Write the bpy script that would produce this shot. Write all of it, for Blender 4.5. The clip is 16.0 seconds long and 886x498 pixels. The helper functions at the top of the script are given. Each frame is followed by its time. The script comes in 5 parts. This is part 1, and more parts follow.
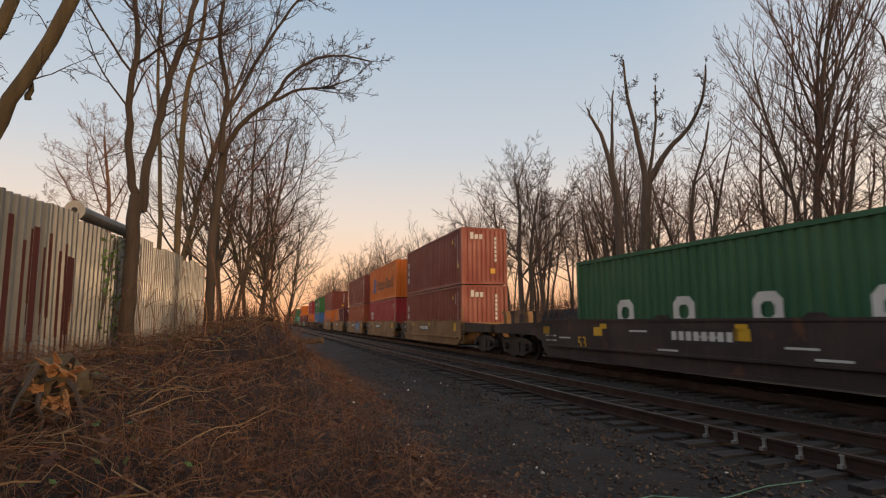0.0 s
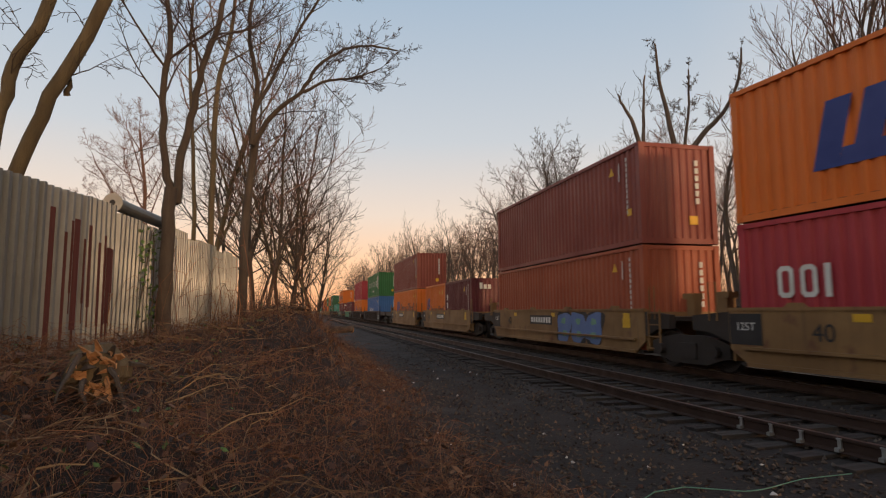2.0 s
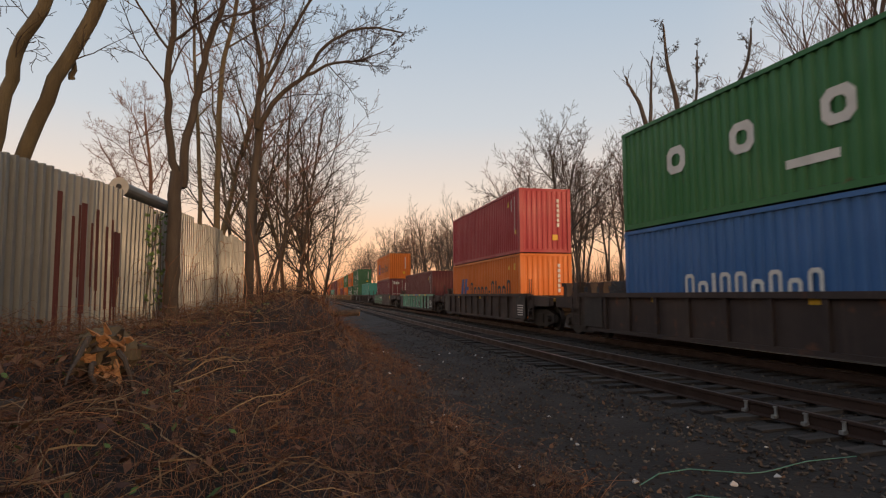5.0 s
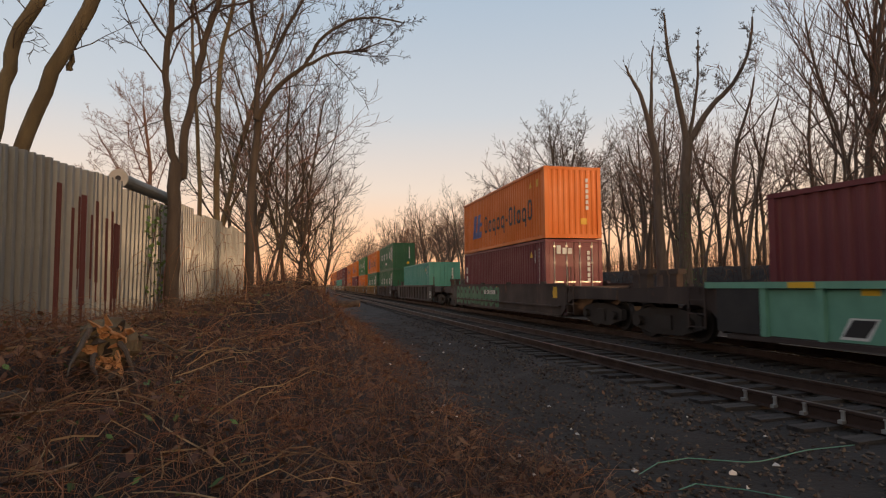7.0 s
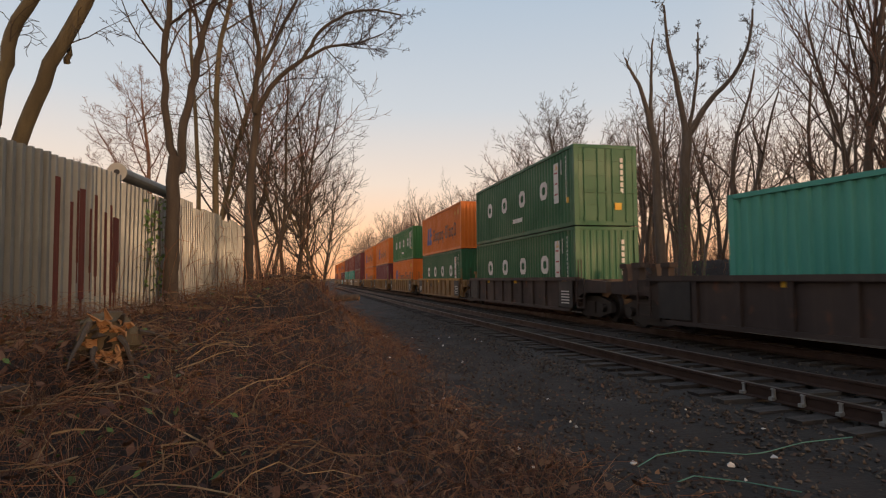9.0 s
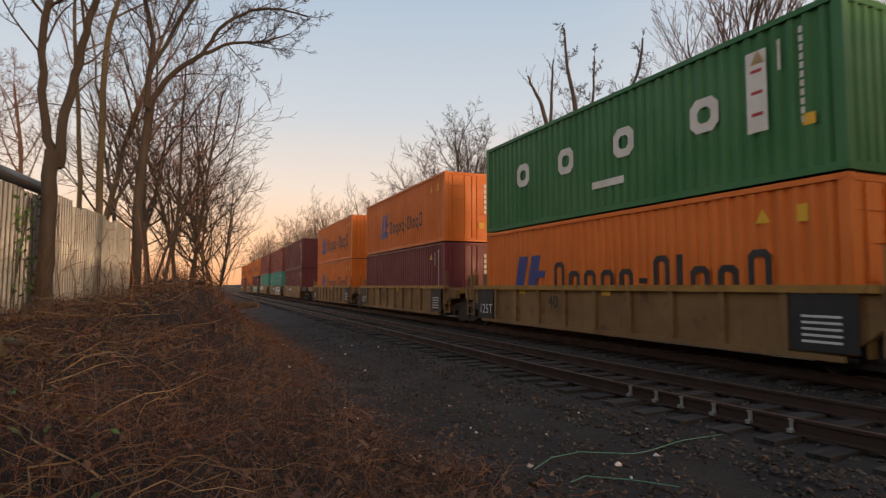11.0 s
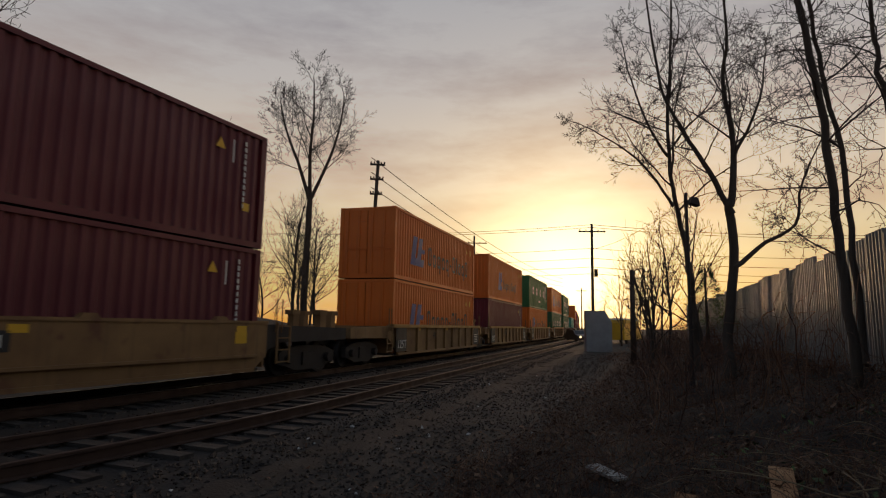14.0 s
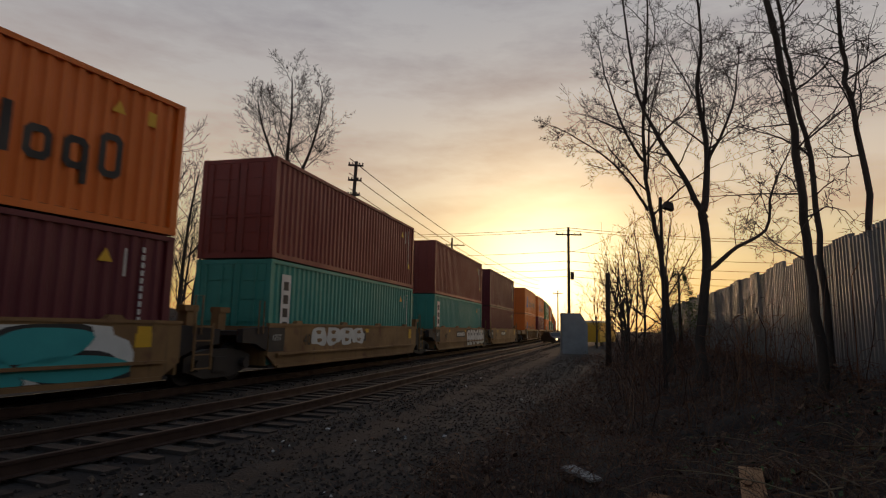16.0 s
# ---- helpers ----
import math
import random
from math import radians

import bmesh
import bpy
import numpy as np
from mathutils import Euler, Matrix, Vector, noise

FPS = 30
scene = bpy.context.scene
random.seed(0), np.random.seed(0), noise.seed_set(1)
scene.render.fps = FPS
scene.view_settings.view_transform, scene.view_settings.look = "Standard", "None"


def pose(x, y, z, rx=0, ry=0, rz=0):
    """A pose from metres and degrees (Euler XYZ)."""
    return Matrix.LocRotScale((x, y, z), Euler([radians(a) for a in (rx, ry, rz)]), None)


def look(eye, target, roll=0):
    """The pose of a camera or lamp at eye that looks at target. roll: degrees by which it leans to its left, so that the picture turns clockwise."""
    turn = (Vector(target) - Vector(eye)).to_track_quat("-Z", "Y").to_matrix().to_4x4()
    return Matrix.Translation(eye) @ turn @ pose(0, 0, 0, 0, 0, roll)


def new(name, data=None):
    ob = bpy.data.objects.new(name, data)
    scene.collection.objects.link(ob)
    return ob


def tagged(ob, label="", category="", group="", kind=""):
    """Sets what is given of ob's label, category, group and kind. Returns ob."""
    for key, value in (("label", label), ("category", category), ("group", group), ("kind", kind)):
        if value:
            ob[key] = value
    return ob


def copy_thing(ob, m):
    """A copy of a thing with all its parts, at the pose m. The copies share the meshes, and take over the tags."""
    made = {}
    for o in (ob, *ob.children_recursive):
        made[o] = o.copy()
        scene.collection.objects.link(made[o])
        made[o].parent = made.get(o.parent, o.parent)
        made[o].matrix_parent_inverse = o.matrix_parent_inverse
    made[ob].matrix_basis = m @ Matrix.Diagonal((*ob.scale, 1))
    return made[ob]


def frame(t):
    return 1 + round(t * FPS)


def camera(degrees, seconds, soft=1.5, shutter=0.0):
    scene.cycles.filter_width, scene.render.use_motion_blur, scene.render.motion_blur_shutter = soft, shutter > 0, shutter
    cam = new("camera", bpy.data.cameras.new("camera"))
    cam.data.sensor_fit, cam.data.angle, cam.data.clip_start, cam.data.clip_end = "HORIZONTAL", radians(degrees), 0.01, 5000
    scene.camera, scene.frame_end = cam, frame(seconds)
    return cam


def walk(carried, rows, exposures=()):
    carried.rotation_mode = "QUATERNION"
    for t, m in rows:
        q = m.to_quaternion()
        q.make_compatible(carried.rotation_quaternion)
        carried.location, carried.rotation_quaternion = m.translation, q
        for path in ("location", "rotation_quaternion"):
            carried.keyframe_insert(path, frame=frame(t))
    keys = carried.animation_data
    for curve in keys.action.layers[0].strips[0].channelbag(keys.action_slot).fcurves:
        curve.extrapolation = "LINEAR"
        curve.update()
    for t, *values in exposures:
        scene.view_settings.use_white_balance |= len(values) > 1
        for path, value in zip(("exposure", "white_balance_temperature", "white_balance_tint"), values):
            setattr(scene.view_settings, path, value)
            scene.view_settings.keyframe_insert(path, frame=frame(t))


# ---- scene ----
cam = camera(74.0, 16.0, soft=1.2, shutter=0.1)
EYE = (0.0, 0.0, 1.45)
TURNS = [(0, -0.15, 7.01, 0.31), (0.5, 0.71, 6.64, 0.41), (1, 1.42, 6.4, 0.38), (1.5, 2.06, 6.19, 0.3), (2, 2.65, 6.0, 0.29),
         (2.5, 3.07, 5.81, 0.26), (3, 3.25, 5.51, 0.2), (3.5, 3.2, 5.23, 0.16), (4, 3.18, 4.94, 0.23), (5.2, 3.19, 4.32, 0.3),
         (6.5, 3.2, 3.72, 0.36), (7, 3.2, 3.53, 0.43), (7.5, 3.21, 3.36, 0.43), (8, 3.23, 3.18, 0.44), (9.2, 3.1, 2.85, 0.54),
         (10.3, 2.84, 2.54, 0.64), (10.5, 2.81, 2.48, 0.6), (10.7, 0.2, 2.9, 0.4), (10.9, -3.9, 3.4, 0.1), (11, -6.15, 3.6, 0.0),
         (11.2, -12.4, 4.2, -0.1), (11.3, -16.6, 4.5, -0.2), (11.4, -22.4, 4.9, -0.2), (11.5, -31.9, 5.5, -0.3), (11.6, -43.5, 5.7, -0.4),
         (11.7, -55.3, 5.9, -0.4), (11.8, -67.2, 6.3, -0.5), (11.9, -79.0, 6.8, -0.5), (12, -90.7, 7.3, -0.5),
         (12.1, -100.9, 7.3, -0.5), (12.3, -111.8, 7.25, -0.5), (12.5, -115.89, 7.21, -0.55), (13, -121.79, 7.29, -0.6),
         (13.5, -124.41, 7.38, -0.83), (14, -125.33, 7.42, -0.98), (14.5, -126.08, 7.51, -1.03), (15, -126.67, 7.58, -1.1),
         (15.5, -127.24, 7.6, -1.18), (16, -127.54, 7.64, -1.16)]
walk(cam, [(t, pose(*EYE, 90 + p, r, y)) for t, y, p, r in TURNS],
     exposures=[(0, -0.08, 7000, 11), (7.5, -0.07, 7000, 11), (10.8, 0.0, 7000, 11), (11.6, -0.02, 6950, 11), (12.5, -0.6, 6700, 10), (13.5, -1.08, 6600, 10), (16, -1.12, 6600, 10)])

# ---- world and sun ----
SUN_YAW, SUN_UP = -142.5, 5.0
GLOW_DIR = Vector((math.sin(radians(137)), math.cos(radians(137)), 0.06)).normalized()
SUN_DIR = Vector((-math.sin(radians(SUN_YAW)) * math.cos(radians(SUN_UP)), math.cos(radians(SUN_YAW)) * math.cos(radians(SUN_UP)), math.sin(radians(SUN_UP))))
world = bpy.data.worlds.new("dusk_sky")
scene.world = world
world.use_nodes = True
wt = world.node_tree
wt.nodes.clear()


def wnode(kind, **values):
    n = wt.nodes.new(kind)
    for key, value in values.items():
        n.inputs[key].default_value = value
    return n


def wmath(op, a, b=None, c=None, clamp=False):
    n = wt.nodes.new("ShaderNodeMath")
    n.operation, n.use_clamp = op, clamp
    for i, q in enumerate((a, b, c)):
        if q is None:
            continue
        if isinstance(q, (int, float)):
            n.inputs[i].default_value = q
        else:
            wt.links.new(q, n.inputs[i])
    return n.outputs[0]


def wmix(fac, a, b, blend="MIX"):
    n = wt.nodes.new("ShaderNodeMix")
    n.data_type, n.blend_type = "RGBA", blend
    for sock, q in ((n.inputs[0], fac), (n.inputs[6], a), (n.inputs[7], b)):
        if isinstance(q, (int, float)):
            sock.default_value = q
        elif isinstance(q, tuple):
            sock.default_value = (*q, 1)
        else:
            wt.links.new(q, sock)
    return n.outputs[2]


def wramp(fac, stops):
    n = wt.nodes.new("ShaderNodeValToRGB")
    el = n.color_ramp.elements
    el[0].position, el[0].color = stops[0][0], (*stops[0][1], 1)
    el[1].position, el[1].color = stops[1][0], (*stops[1][1], 1)
    for p, c in stops[2:]:
        e = el.new(p)
        e.color = (*c, 1)
    wt.links.new(fac, n.inputs[0])
    return n.outputs[0]


coord = wt.nodes.new("ShaderNodeTexCoord")
sep = wt.nodes.new("ShaderNodeSeparateXYZ")
wt.links.new(coord.outputs["Generated"], sep.inputs[0])
up = wmath("MAXIMUM", sep.outputs[2], 0.0)
dot = wt.nodes.new("ShaderNodeVectorMath")
dot.operation = "DOT_PRODUCT"
wt.links.new(coord.outputs["Generated"], dot.inputs[0])
dot.inputs[1].default_value = GLOW_DIR
side = dot.outputs["Value"]
# clear evening side: peach at the horizon, pale blue above
away = wramp(up, [(0.0, (0.86, 0.40, 0.19)), (0.08, (0.90, 0.58, 0.38)), (0.16, (0.74, 0.63, 0.56)), (0.28, (0.51, 0.56, 0.63)), (0.48, (0.34, 0.45, 0.59)), (0.85, (0.16, 0.24, 0.38))])
# sunset side: yellow and orange low, mauve-grey cloud above
near_sun = wramp(up, [(0.0, (1.25, 0.55, 0.09)), (0.05, (1.25, 0.82, 0.25)), (0.13, (1.25, 0.98, 0.54)), (0.24, (1.2, 0.98, 0.74)), (0.38, (0.90, 0.82, 0.77)), (0.55, (0.66, 0.66, 0.70)), (0.85, (0.34, 0.38, 0.45))])
toward = wmath("SMOOTH_MIN", wmath("MULTIPLY_ADD", side, 0.75, 0.28, clamp=True), 1.0, 0.1)
base_sky = wmix(toward, away, near_sun)
# thin streaked cloud
stretch = wt.nodes.new("ShaderNodeMapping")
stretch.inputs["Scale"].default_value = (1.6, 1.6, 6.5)
stretch.inputs["Rotation"].default_value = (0.1, 0.12, 0.3)
wt.links.new(coord.outputs["Generated"], stretch.inputs[0])
cloud = wnode("ShaderNodeTexNoise", Scale=2.2, Detail=8.0, Roughness=0.62)
wt.links.new(stretch.outputs[0], cloud.inputs["Vector"])
cover = wmath("MULTIPLY", wmath("MULTIPLY_ADD", cloud.outputs["Fac"], 4.2, -1.85, clamp=True), wmath("MULTIPLY", toward, 0.8))
lit_cloud = wmix(cover, base_sky, wmix(wmath("MULTIPLY", up, 2.2, clamp=True), (1.25, 0.74, 0.36), (0.50, 0.46, 0.50)))
glow = wmath("POWER", wmath("MAXIMUM", side, 0.0), 42.0)
glow2 = wmath("POWER", wmath("MAXIMUM", side, 0.0), 150.0)
hot = wmix(glow, (0, 0, 0), (1.15, 0.82, 0.35))
hot2 = wmix(glow2, (0, 0, 0), (2.0, 1.75, 1.15))
painted = wmix(1.0, wmix(1.0, lit_cloud, hot, "ADD"), hot2, "ADD")
sky = wt.nodes.new("ShaderNodeTexSky")
sky.sky_type, sky.sun_disc = "NISHITA", False
sky.sun_elevation, sky.sun_rotation = radians(SUN_UP), radians(-SUN_YAW)
sky.dust_density = 2.0
nishita = wmix(1.0, sky.outputs[0], (0.08, 0.08, 0.08), "MULTIPLY")
both = wmix(0.88, nishita, painted)
back = wnode("ShaderNodeBackground", Strength=1.35)
wt.links.new(both, back.inputs[0])
wout = wt.nodes.new("ShaderNodeOutputWorld")
wt.links.new(back.outputs[0], wout.inputs[0])

sun_data = bpy.data.lights.new("low_sun", "SUN")
sun_data.energy, sun_data.angle, sun_data.color = 1.65, radians(6), (1.0, 0.60, 0.34)
sun = new("low_sun", sun_data)
sun.matrix_world = look((0, 0, 30), Vector((0, 0, 30)) - SUN_DIR)

# ---- materials ----


def material(name, colour, rough=0.7, metal=0.0, second=None, scale=4.0, amount=0.5, bump=0.2, bump_scale=30.0, per_object=0.0, per_island=0.0,
             streaks=None, stretch=(1, 1, 1), rust=None, rust_at=0.62):
    m = bpy.data.materials.new(name)
    m.use_nodes = True
    nt = m.node_tree
    p = nt.nodes["Principled BSDF"]
    p.inputs["Roughness"].default_value = rough
    p.inputs["Metallic"].default_value = metal
    tc = nt.nodes.new("ShaderNodeTexCoord")
    mp = nt.nodes.new("ShaderNodeMapping")
    mp.inputs["Scale"].default_value = stretch
    nt.links.new(tc.outputs["Object"], mp.inputs[0])

    def noise_tex(sc, detail=5.0, src=None):
        n = nt.nodes.new("ShaderNodeTexNoise")
        n.inputs["Scale"].default_value, n.inputs["Detail"].default_value = sc, detail
        nt.links.new(src or mp.outputs[0], n.inputs["Vector"])
        return n.outputs["Fac"]

    def mixc(f, a, b, blend="MIX"):
        n = nt.nodes.new("ShaderNodeMix")
        n.data_type, n.blend_type = "RGBA", blend
        for s, q in ((n.inputs[0], f), (n.inputs[6], a), (n.inputs[7], b)):
            if isinstance(q, (int, float)):
                s.default_value = q
            elif isinstance(q, tuple):
                s.default_value = (*q, 1)
            else:
                nt.links.new(q, s)
        return n.outputs[2]

    def mth(op, a, b, c=0.0, clamp=True):
        n = nt.nodes.new("ShaderNodeMath")
        n.operation, n.use_clamp = op, clamp
        for i, q in enumerate((a, b, c)):
            if isinstance(q, (int, float)):
                n.inputs[i].default_value = q
            else:
                nt.links.new(q, n.inputs[i])
        return n.outputs[0]

    second = second or tuple(c * 0.6 for c in colour)
    big = mth("MULTIPLY_ADD", noise_tex(scale), 2.4, -0.7)
    fine = noise_tex(scale * 9, 3.0)
    col = mixc(mth("MULTIPLY", big, amount), colour, second)
    col = mixc(mth("MULTIPLY", fine, amount * 0.7), col, tuple(min(1, c * 1.25) for c in second))
    if streaks:
        mp2 = nt.nodes.new("ShaderNodeMapping")
        mp2.inputs["Scale"].default_value = (9, 9, 0.35)
        nt.links.new(tc.outputs["Object"], mp2.inputs[0])
        s = mth("MULTIPLY_ADD", noise_tex(1.0, 5.0, mp2.outputs[0]), 5.0, -2.9)
        col = mixc(mth("MULTIPLY", s, 0.55), col, streaks)
    if rust:
        r = mth("MULTIPLY_ADD", noise_tex(scale * 2.3, 9.0), 9.0, -9.0 * rust_at)
        col = mixc(mth("MULTIPLY", r, 0.85), col, rust)
    if per_object or per_island:
        src = nt.nodes.new("ShaderNodeObjectInfo" if per_object else "ShaderNodeNewGeometry")
        v = src.outputs["Random" if per_object else "Random Per Island"]
        hs = nt.nodes.new("ShaderNodeHueSaturation")
        nt.links.new(mth("MULTIPLY_ADD", v, 2 * (per_object or per_island), 1 - (per_object or per_island), clamp=False), hs.inputs["Value"])
        nt.links.new(mth("MULTIPLY_ADD", v, 0.03, 0.485), hs.inputs["Hue"])
        nt.links.new(col, hs.inputs["Color"])
        col = hs.outputs[0]
    nt.links.new(col, p.inputs["Base Color"])
    rr = mth("MULTIPLY_ADD", big, 0.25, rough - 0.1)
    nt.links.new(rr, p.inputs["Roughness"])
    if bump:
        b = nt.nodes.new("ShaderNodeBump")
        b.inputs["Strength"].default_value, b.inputs["Distance"].default_value = bump, 0.02
        nt.links.new(noise_tex(bump_scale, 6.0), b.inputs["Height"])
        nt.links.new(b.outputs[0], p.inputs["Normal"])
    return m


def plain(name, colour, rough=0.6, metal=0.0, glow_strength=0.0):
    m = material(name, colour, rough, metal, scale=6.0, amount=0.25, bump=0.06)
    if glow_strength:
        p = m.node_tree.nodes["Principled BSDF"]
        p.inputs["Emission Color"].default_value = (*colour, 1)
        p.inputs["Emission Strength"].default_value = glow_strength
    return m


RUST = (0.13, 0.05, 0.025)
PAINT = {}
for key, c in dict(orange=(0.70, 0.165, 0.014), brick=(0.25, 0.05, 0.035), maroon=(0.13, 0.016, 0.024), wine=(0.16, 0.022, 0.035), red=(0.40, 0.030, 0.045),
                   rustred=(0.36, 0.075, 0.03), green=(0.025, 0.16, 0.045), dkgreen=(0.018, 0.115, 0.05), teal=(0.05, 0.30, 0.24), blue=(0.035, 0.14, 0.36)).items():
    PAINT[key] = material(key + "_container_paint", c, 0.52, 0.0, tuple(q * 0.72 for q in c), 0.7, 0.6, 0.05, 40, streaks=tuple(q * 0.5 + 0.012 for q in c), rust=RUST, rust_at=0.70)
TAN = material("tan_car_paint", (0.29, 0.16, 0.055), 0.62, 0, (0.15, 0.078, 0.030), 0.9, 0.8, 0.1, 30, streaks=(0.09, 0.05, 0.025), rust=RUST, rust_at=0.60)
DARKCAR = material("dark_brown_car_paint", (0.060, 0.036, 0.028), 0.7, 0, (0.03, 0.02, 0.018), 0.9, 0.8, 0.1, 30, streaks=(0.09, 0.06, 0.045), rust=RUST, rust_at=0.62)
YELLOWTOP = material("worn_yellow_paint", (0.42, 0.22, 0.03), 0.6, 0, (0.20, 0.10, 0.03), 2.0, 0.7, 0.1, 30, rust=RUST, rust_at=0.62)
BLACK = material("grimy_black_steel", (0.022, 0.02, 0.019), 0.65, 0.2, (0.05, 0.035, 0.028), 2.0, 0.6, 0.15, 40)
WHEEL = material("worn_wheel_steel", (0.10, 0.08, 0.07), 0.5, 0.7, (0.05, 0.03, 0.025), 3.0, 0.6, 0.1, 40)
WHITE = material("white_marking_paint", (0.72, 0.72, 0.68), 0.6, 0, (0.45, 0.43, 0.40), 2.0, 0.6, 0.05)
NAVY = material("dark_blue_marking_paint", (0.020, 0.045, 0.22), 0.55, 0, (0.015, 0.03, 0.15), 2.0, 0.4, 0.05)
INK = material("black_marking_paint", (0.025, 0.022, 0.022), 0.6, 0, None, 2.0, 0.4, 0.05)
SAFETY = material("yellow_marking_paint", (0.75, 0.42, 0.02), 0.5, 0, None, 3.0, 0.4, 0.05)
MINT = material("mint_green_paint", (0.16, 0.36, 0.25), 0.6, 0, (0.09, 0.22, 0.16), 1.5, 0.7, 0.08)
TEALSPRAY = material("teal_spray_paint", (0.03, 0.36, 0.36), 0.55, 0, None, 1.5, 0.5, 0.05)
GREENSPRAY = material("green_spray_paint", (0.04, 0.17, 0.09), 0.55, 0, None, 1.5, 0.5, 0.05)
BLUESPRAY = material("blue_spray_paint", (0.10, 0.19, 0.42), 0.55, 0, None, 1.5, 0.5, 0.05)
GROUND = material("dark_cinder_gravel", (0.034, 0.024, 0.018), 0.95, 0, (0.013, 0.010, 0.008), 1.1, 0.8, 0.9, 22)
BALLAST = material("crushed_ballast_stone", (0.098, 0.071, 0.054), 0.9, 0, (0.026, 0.019, 0.015), 3.0, 0.8, 0.5, 60, per_island=0.8)
TIE = material("weathered_tie_timber", (0.048, 0.037, 0.031), 0.9, 0, (0.020, 0.016, 0.014), 2.2, 0.8, 0.6, 30, per_object=0.5, stretch=(5, 0.6, 3))
RAILSTEEL = material("rusty_rail_steel", (0.085, 0.048, 0.034), 0.6, 0.5, (0.05, 0.027, 0.02), 3.0, 0.7, 0.2, 50)
RAILTOP = material("polished_rail_head", (0.30, 0.27, 0.25), 0.35, 0.9, (0.14, 0.10, 0.08), 1.5, 0.6, 0.05, 60)
RAILWORN = material("dull_rusted_rail_head", (0.17, 0.12, 0.095), 0.42, 0.7, (0.09, 0.055, 0.04), 1.5, 0.7, 0.08, 60)
CLIP = material("bright_galvanised_steel", (0.62, 0.60, 0.57), 0.4, 0.8, (0.35, 0.33, 0.30), 9.0, 0.5, 0.1)
# besides weathering, the dark streaks paint in shade between the sheet's waves
FENCE = material("weathered_shade_streaked_sheet", (0.25, 0.27, 0.28), 0.42, 0.45, (0.12, 0.13, 0.135), 0.9, 0.7, 0.12, 25, per_object=0.22, streaks=(0.06, 0.055, 0.05))
FENCERUST = material("red_rust_streak", (0.10, 0.022, 0.016), 0.8, 0.1, (0.055, 0.016, 0.013), 5.0, 0.6, 0.2, stretch=(4, 4, 0.4))
BARK = material("grey_brown_bark", (0.088, 0.068, 0.052), 0.95, 0, (0.038, 0.029, 0.023), 3.0, 0.8, 0.9, 26, stretch=(2, 2, 0.5))
BARKDARK = material("dark_twig_bark", (0.075, 0.055, 0.045), 0.95, 0, (0.04, 0.028, 0.024), 3.0, 0.6, 0.2, 26)
BARKRED = material("reddish_twig_bark", (0.22, 0.125, 0.090), 0.95, 0, (0.13, 0.072, 0.055), 3.0, 0.6, 0.2, 26)
BARKOLIVE = material("mossy_olive_bark", (0.150, 0.115, 0.062), 0.95, 0, (0.06, 0.046, 0.030), 2.5, 0.8, 0.9, 26, stretch=(2, 2, 0.5))
BARKWOOD = material("grey_woodland_bark", (0.145, 0.112, 0.090), 0.95, 0, (0.075, 0.055, 0.044), 3.0, 0.7, 0.5, 26, stretch=(2, 2, 0.5))
BRAMBLE = material("dry_bramble_stems", (0.205, 0.094, 0.054), 0.9, 0, (0.055, 0.025, 0.016), 1.5, 0.8, 0.2, 30, per_island=0.85)
STRAW = material("pale_dry_grass", (0.25, 0.17, 0.10), 0.9, 0, (0.085, 0.054, 0.034), 1.2, 0.7, 0.2, 30, per_island=0.5)
DEADLEAF = material("dead_brown_leaves", (0.150, 0.074, 0.040), 0.85, 0, (0.06, 0.030, 0.020), 2.0, 0.7, 0.3, 30, per_island=0.6)
IVY = material("green_ivy_leaves", (0.075, 0.13, 0.030), 0.7, 0, (0.04, 0.08, 0.02), 2.0, 0.7, 0.2, 30, per_island=0.5)
# soil taken near black: the shade between bramble stems is in its colour
SOIL = material("shade_darkened_leafy_soil", (0.020, 0.012, 0.009), 0.95, 0, (0.007, 0.005, 0.004), 1.6, 0.8, 1.0, 18)
CUTWOOD = material("splintered_raw_wood", (0.52, 0.29, 0.13), 0.85, 0, (0.24, 0.11, 0.05), 4.0, 0.8, 0.6, 22, stretch=(1, 1, 4))
POLEWOOD = material("creosoted_pole_wood", (0.075, 0.055, 0.042), 0.9, 0, None, 3.0, 0.6, 0.4, 30, stretch=(3, 3, 0.5))
CONCRETE = material("pale_painted_concrete", (0.36, 0.35, 0.34), 0.85, 0, (0.22, 0.21, 0.20), 1.5, 0.6, 0.3, 30)
BUSYELLOW = plain("yellow_bus_paint", (0.62, 0.36, 0.02), 0.4)
GLASS = plain("dark_vehicle_glass", (0.03, 0.035, 0.04), 0.1)
CARPAINT = plain("dark_car_paint", (0.05, 0.035, 0.03), 0.35)
HEADLAMP = plain("lit_headlamp", (1.0, 0.78, 0.38), 0.3, 0, 6.0)
CABLE = plain("faded_green_cable_sheath", (0.07, 0.20, 0.155), 0.6)
WIRE = plain("dark_wire", (0.03, 0.03, 0.03), 0.6)
SPOOLWOOD = material("grey_plywood", (0.42, 0.40, 0.37), 0.85, 0, (0.25, 0.24, 0.22), 5.0, 0.6, 0.2)

# ---- mesh tools ----


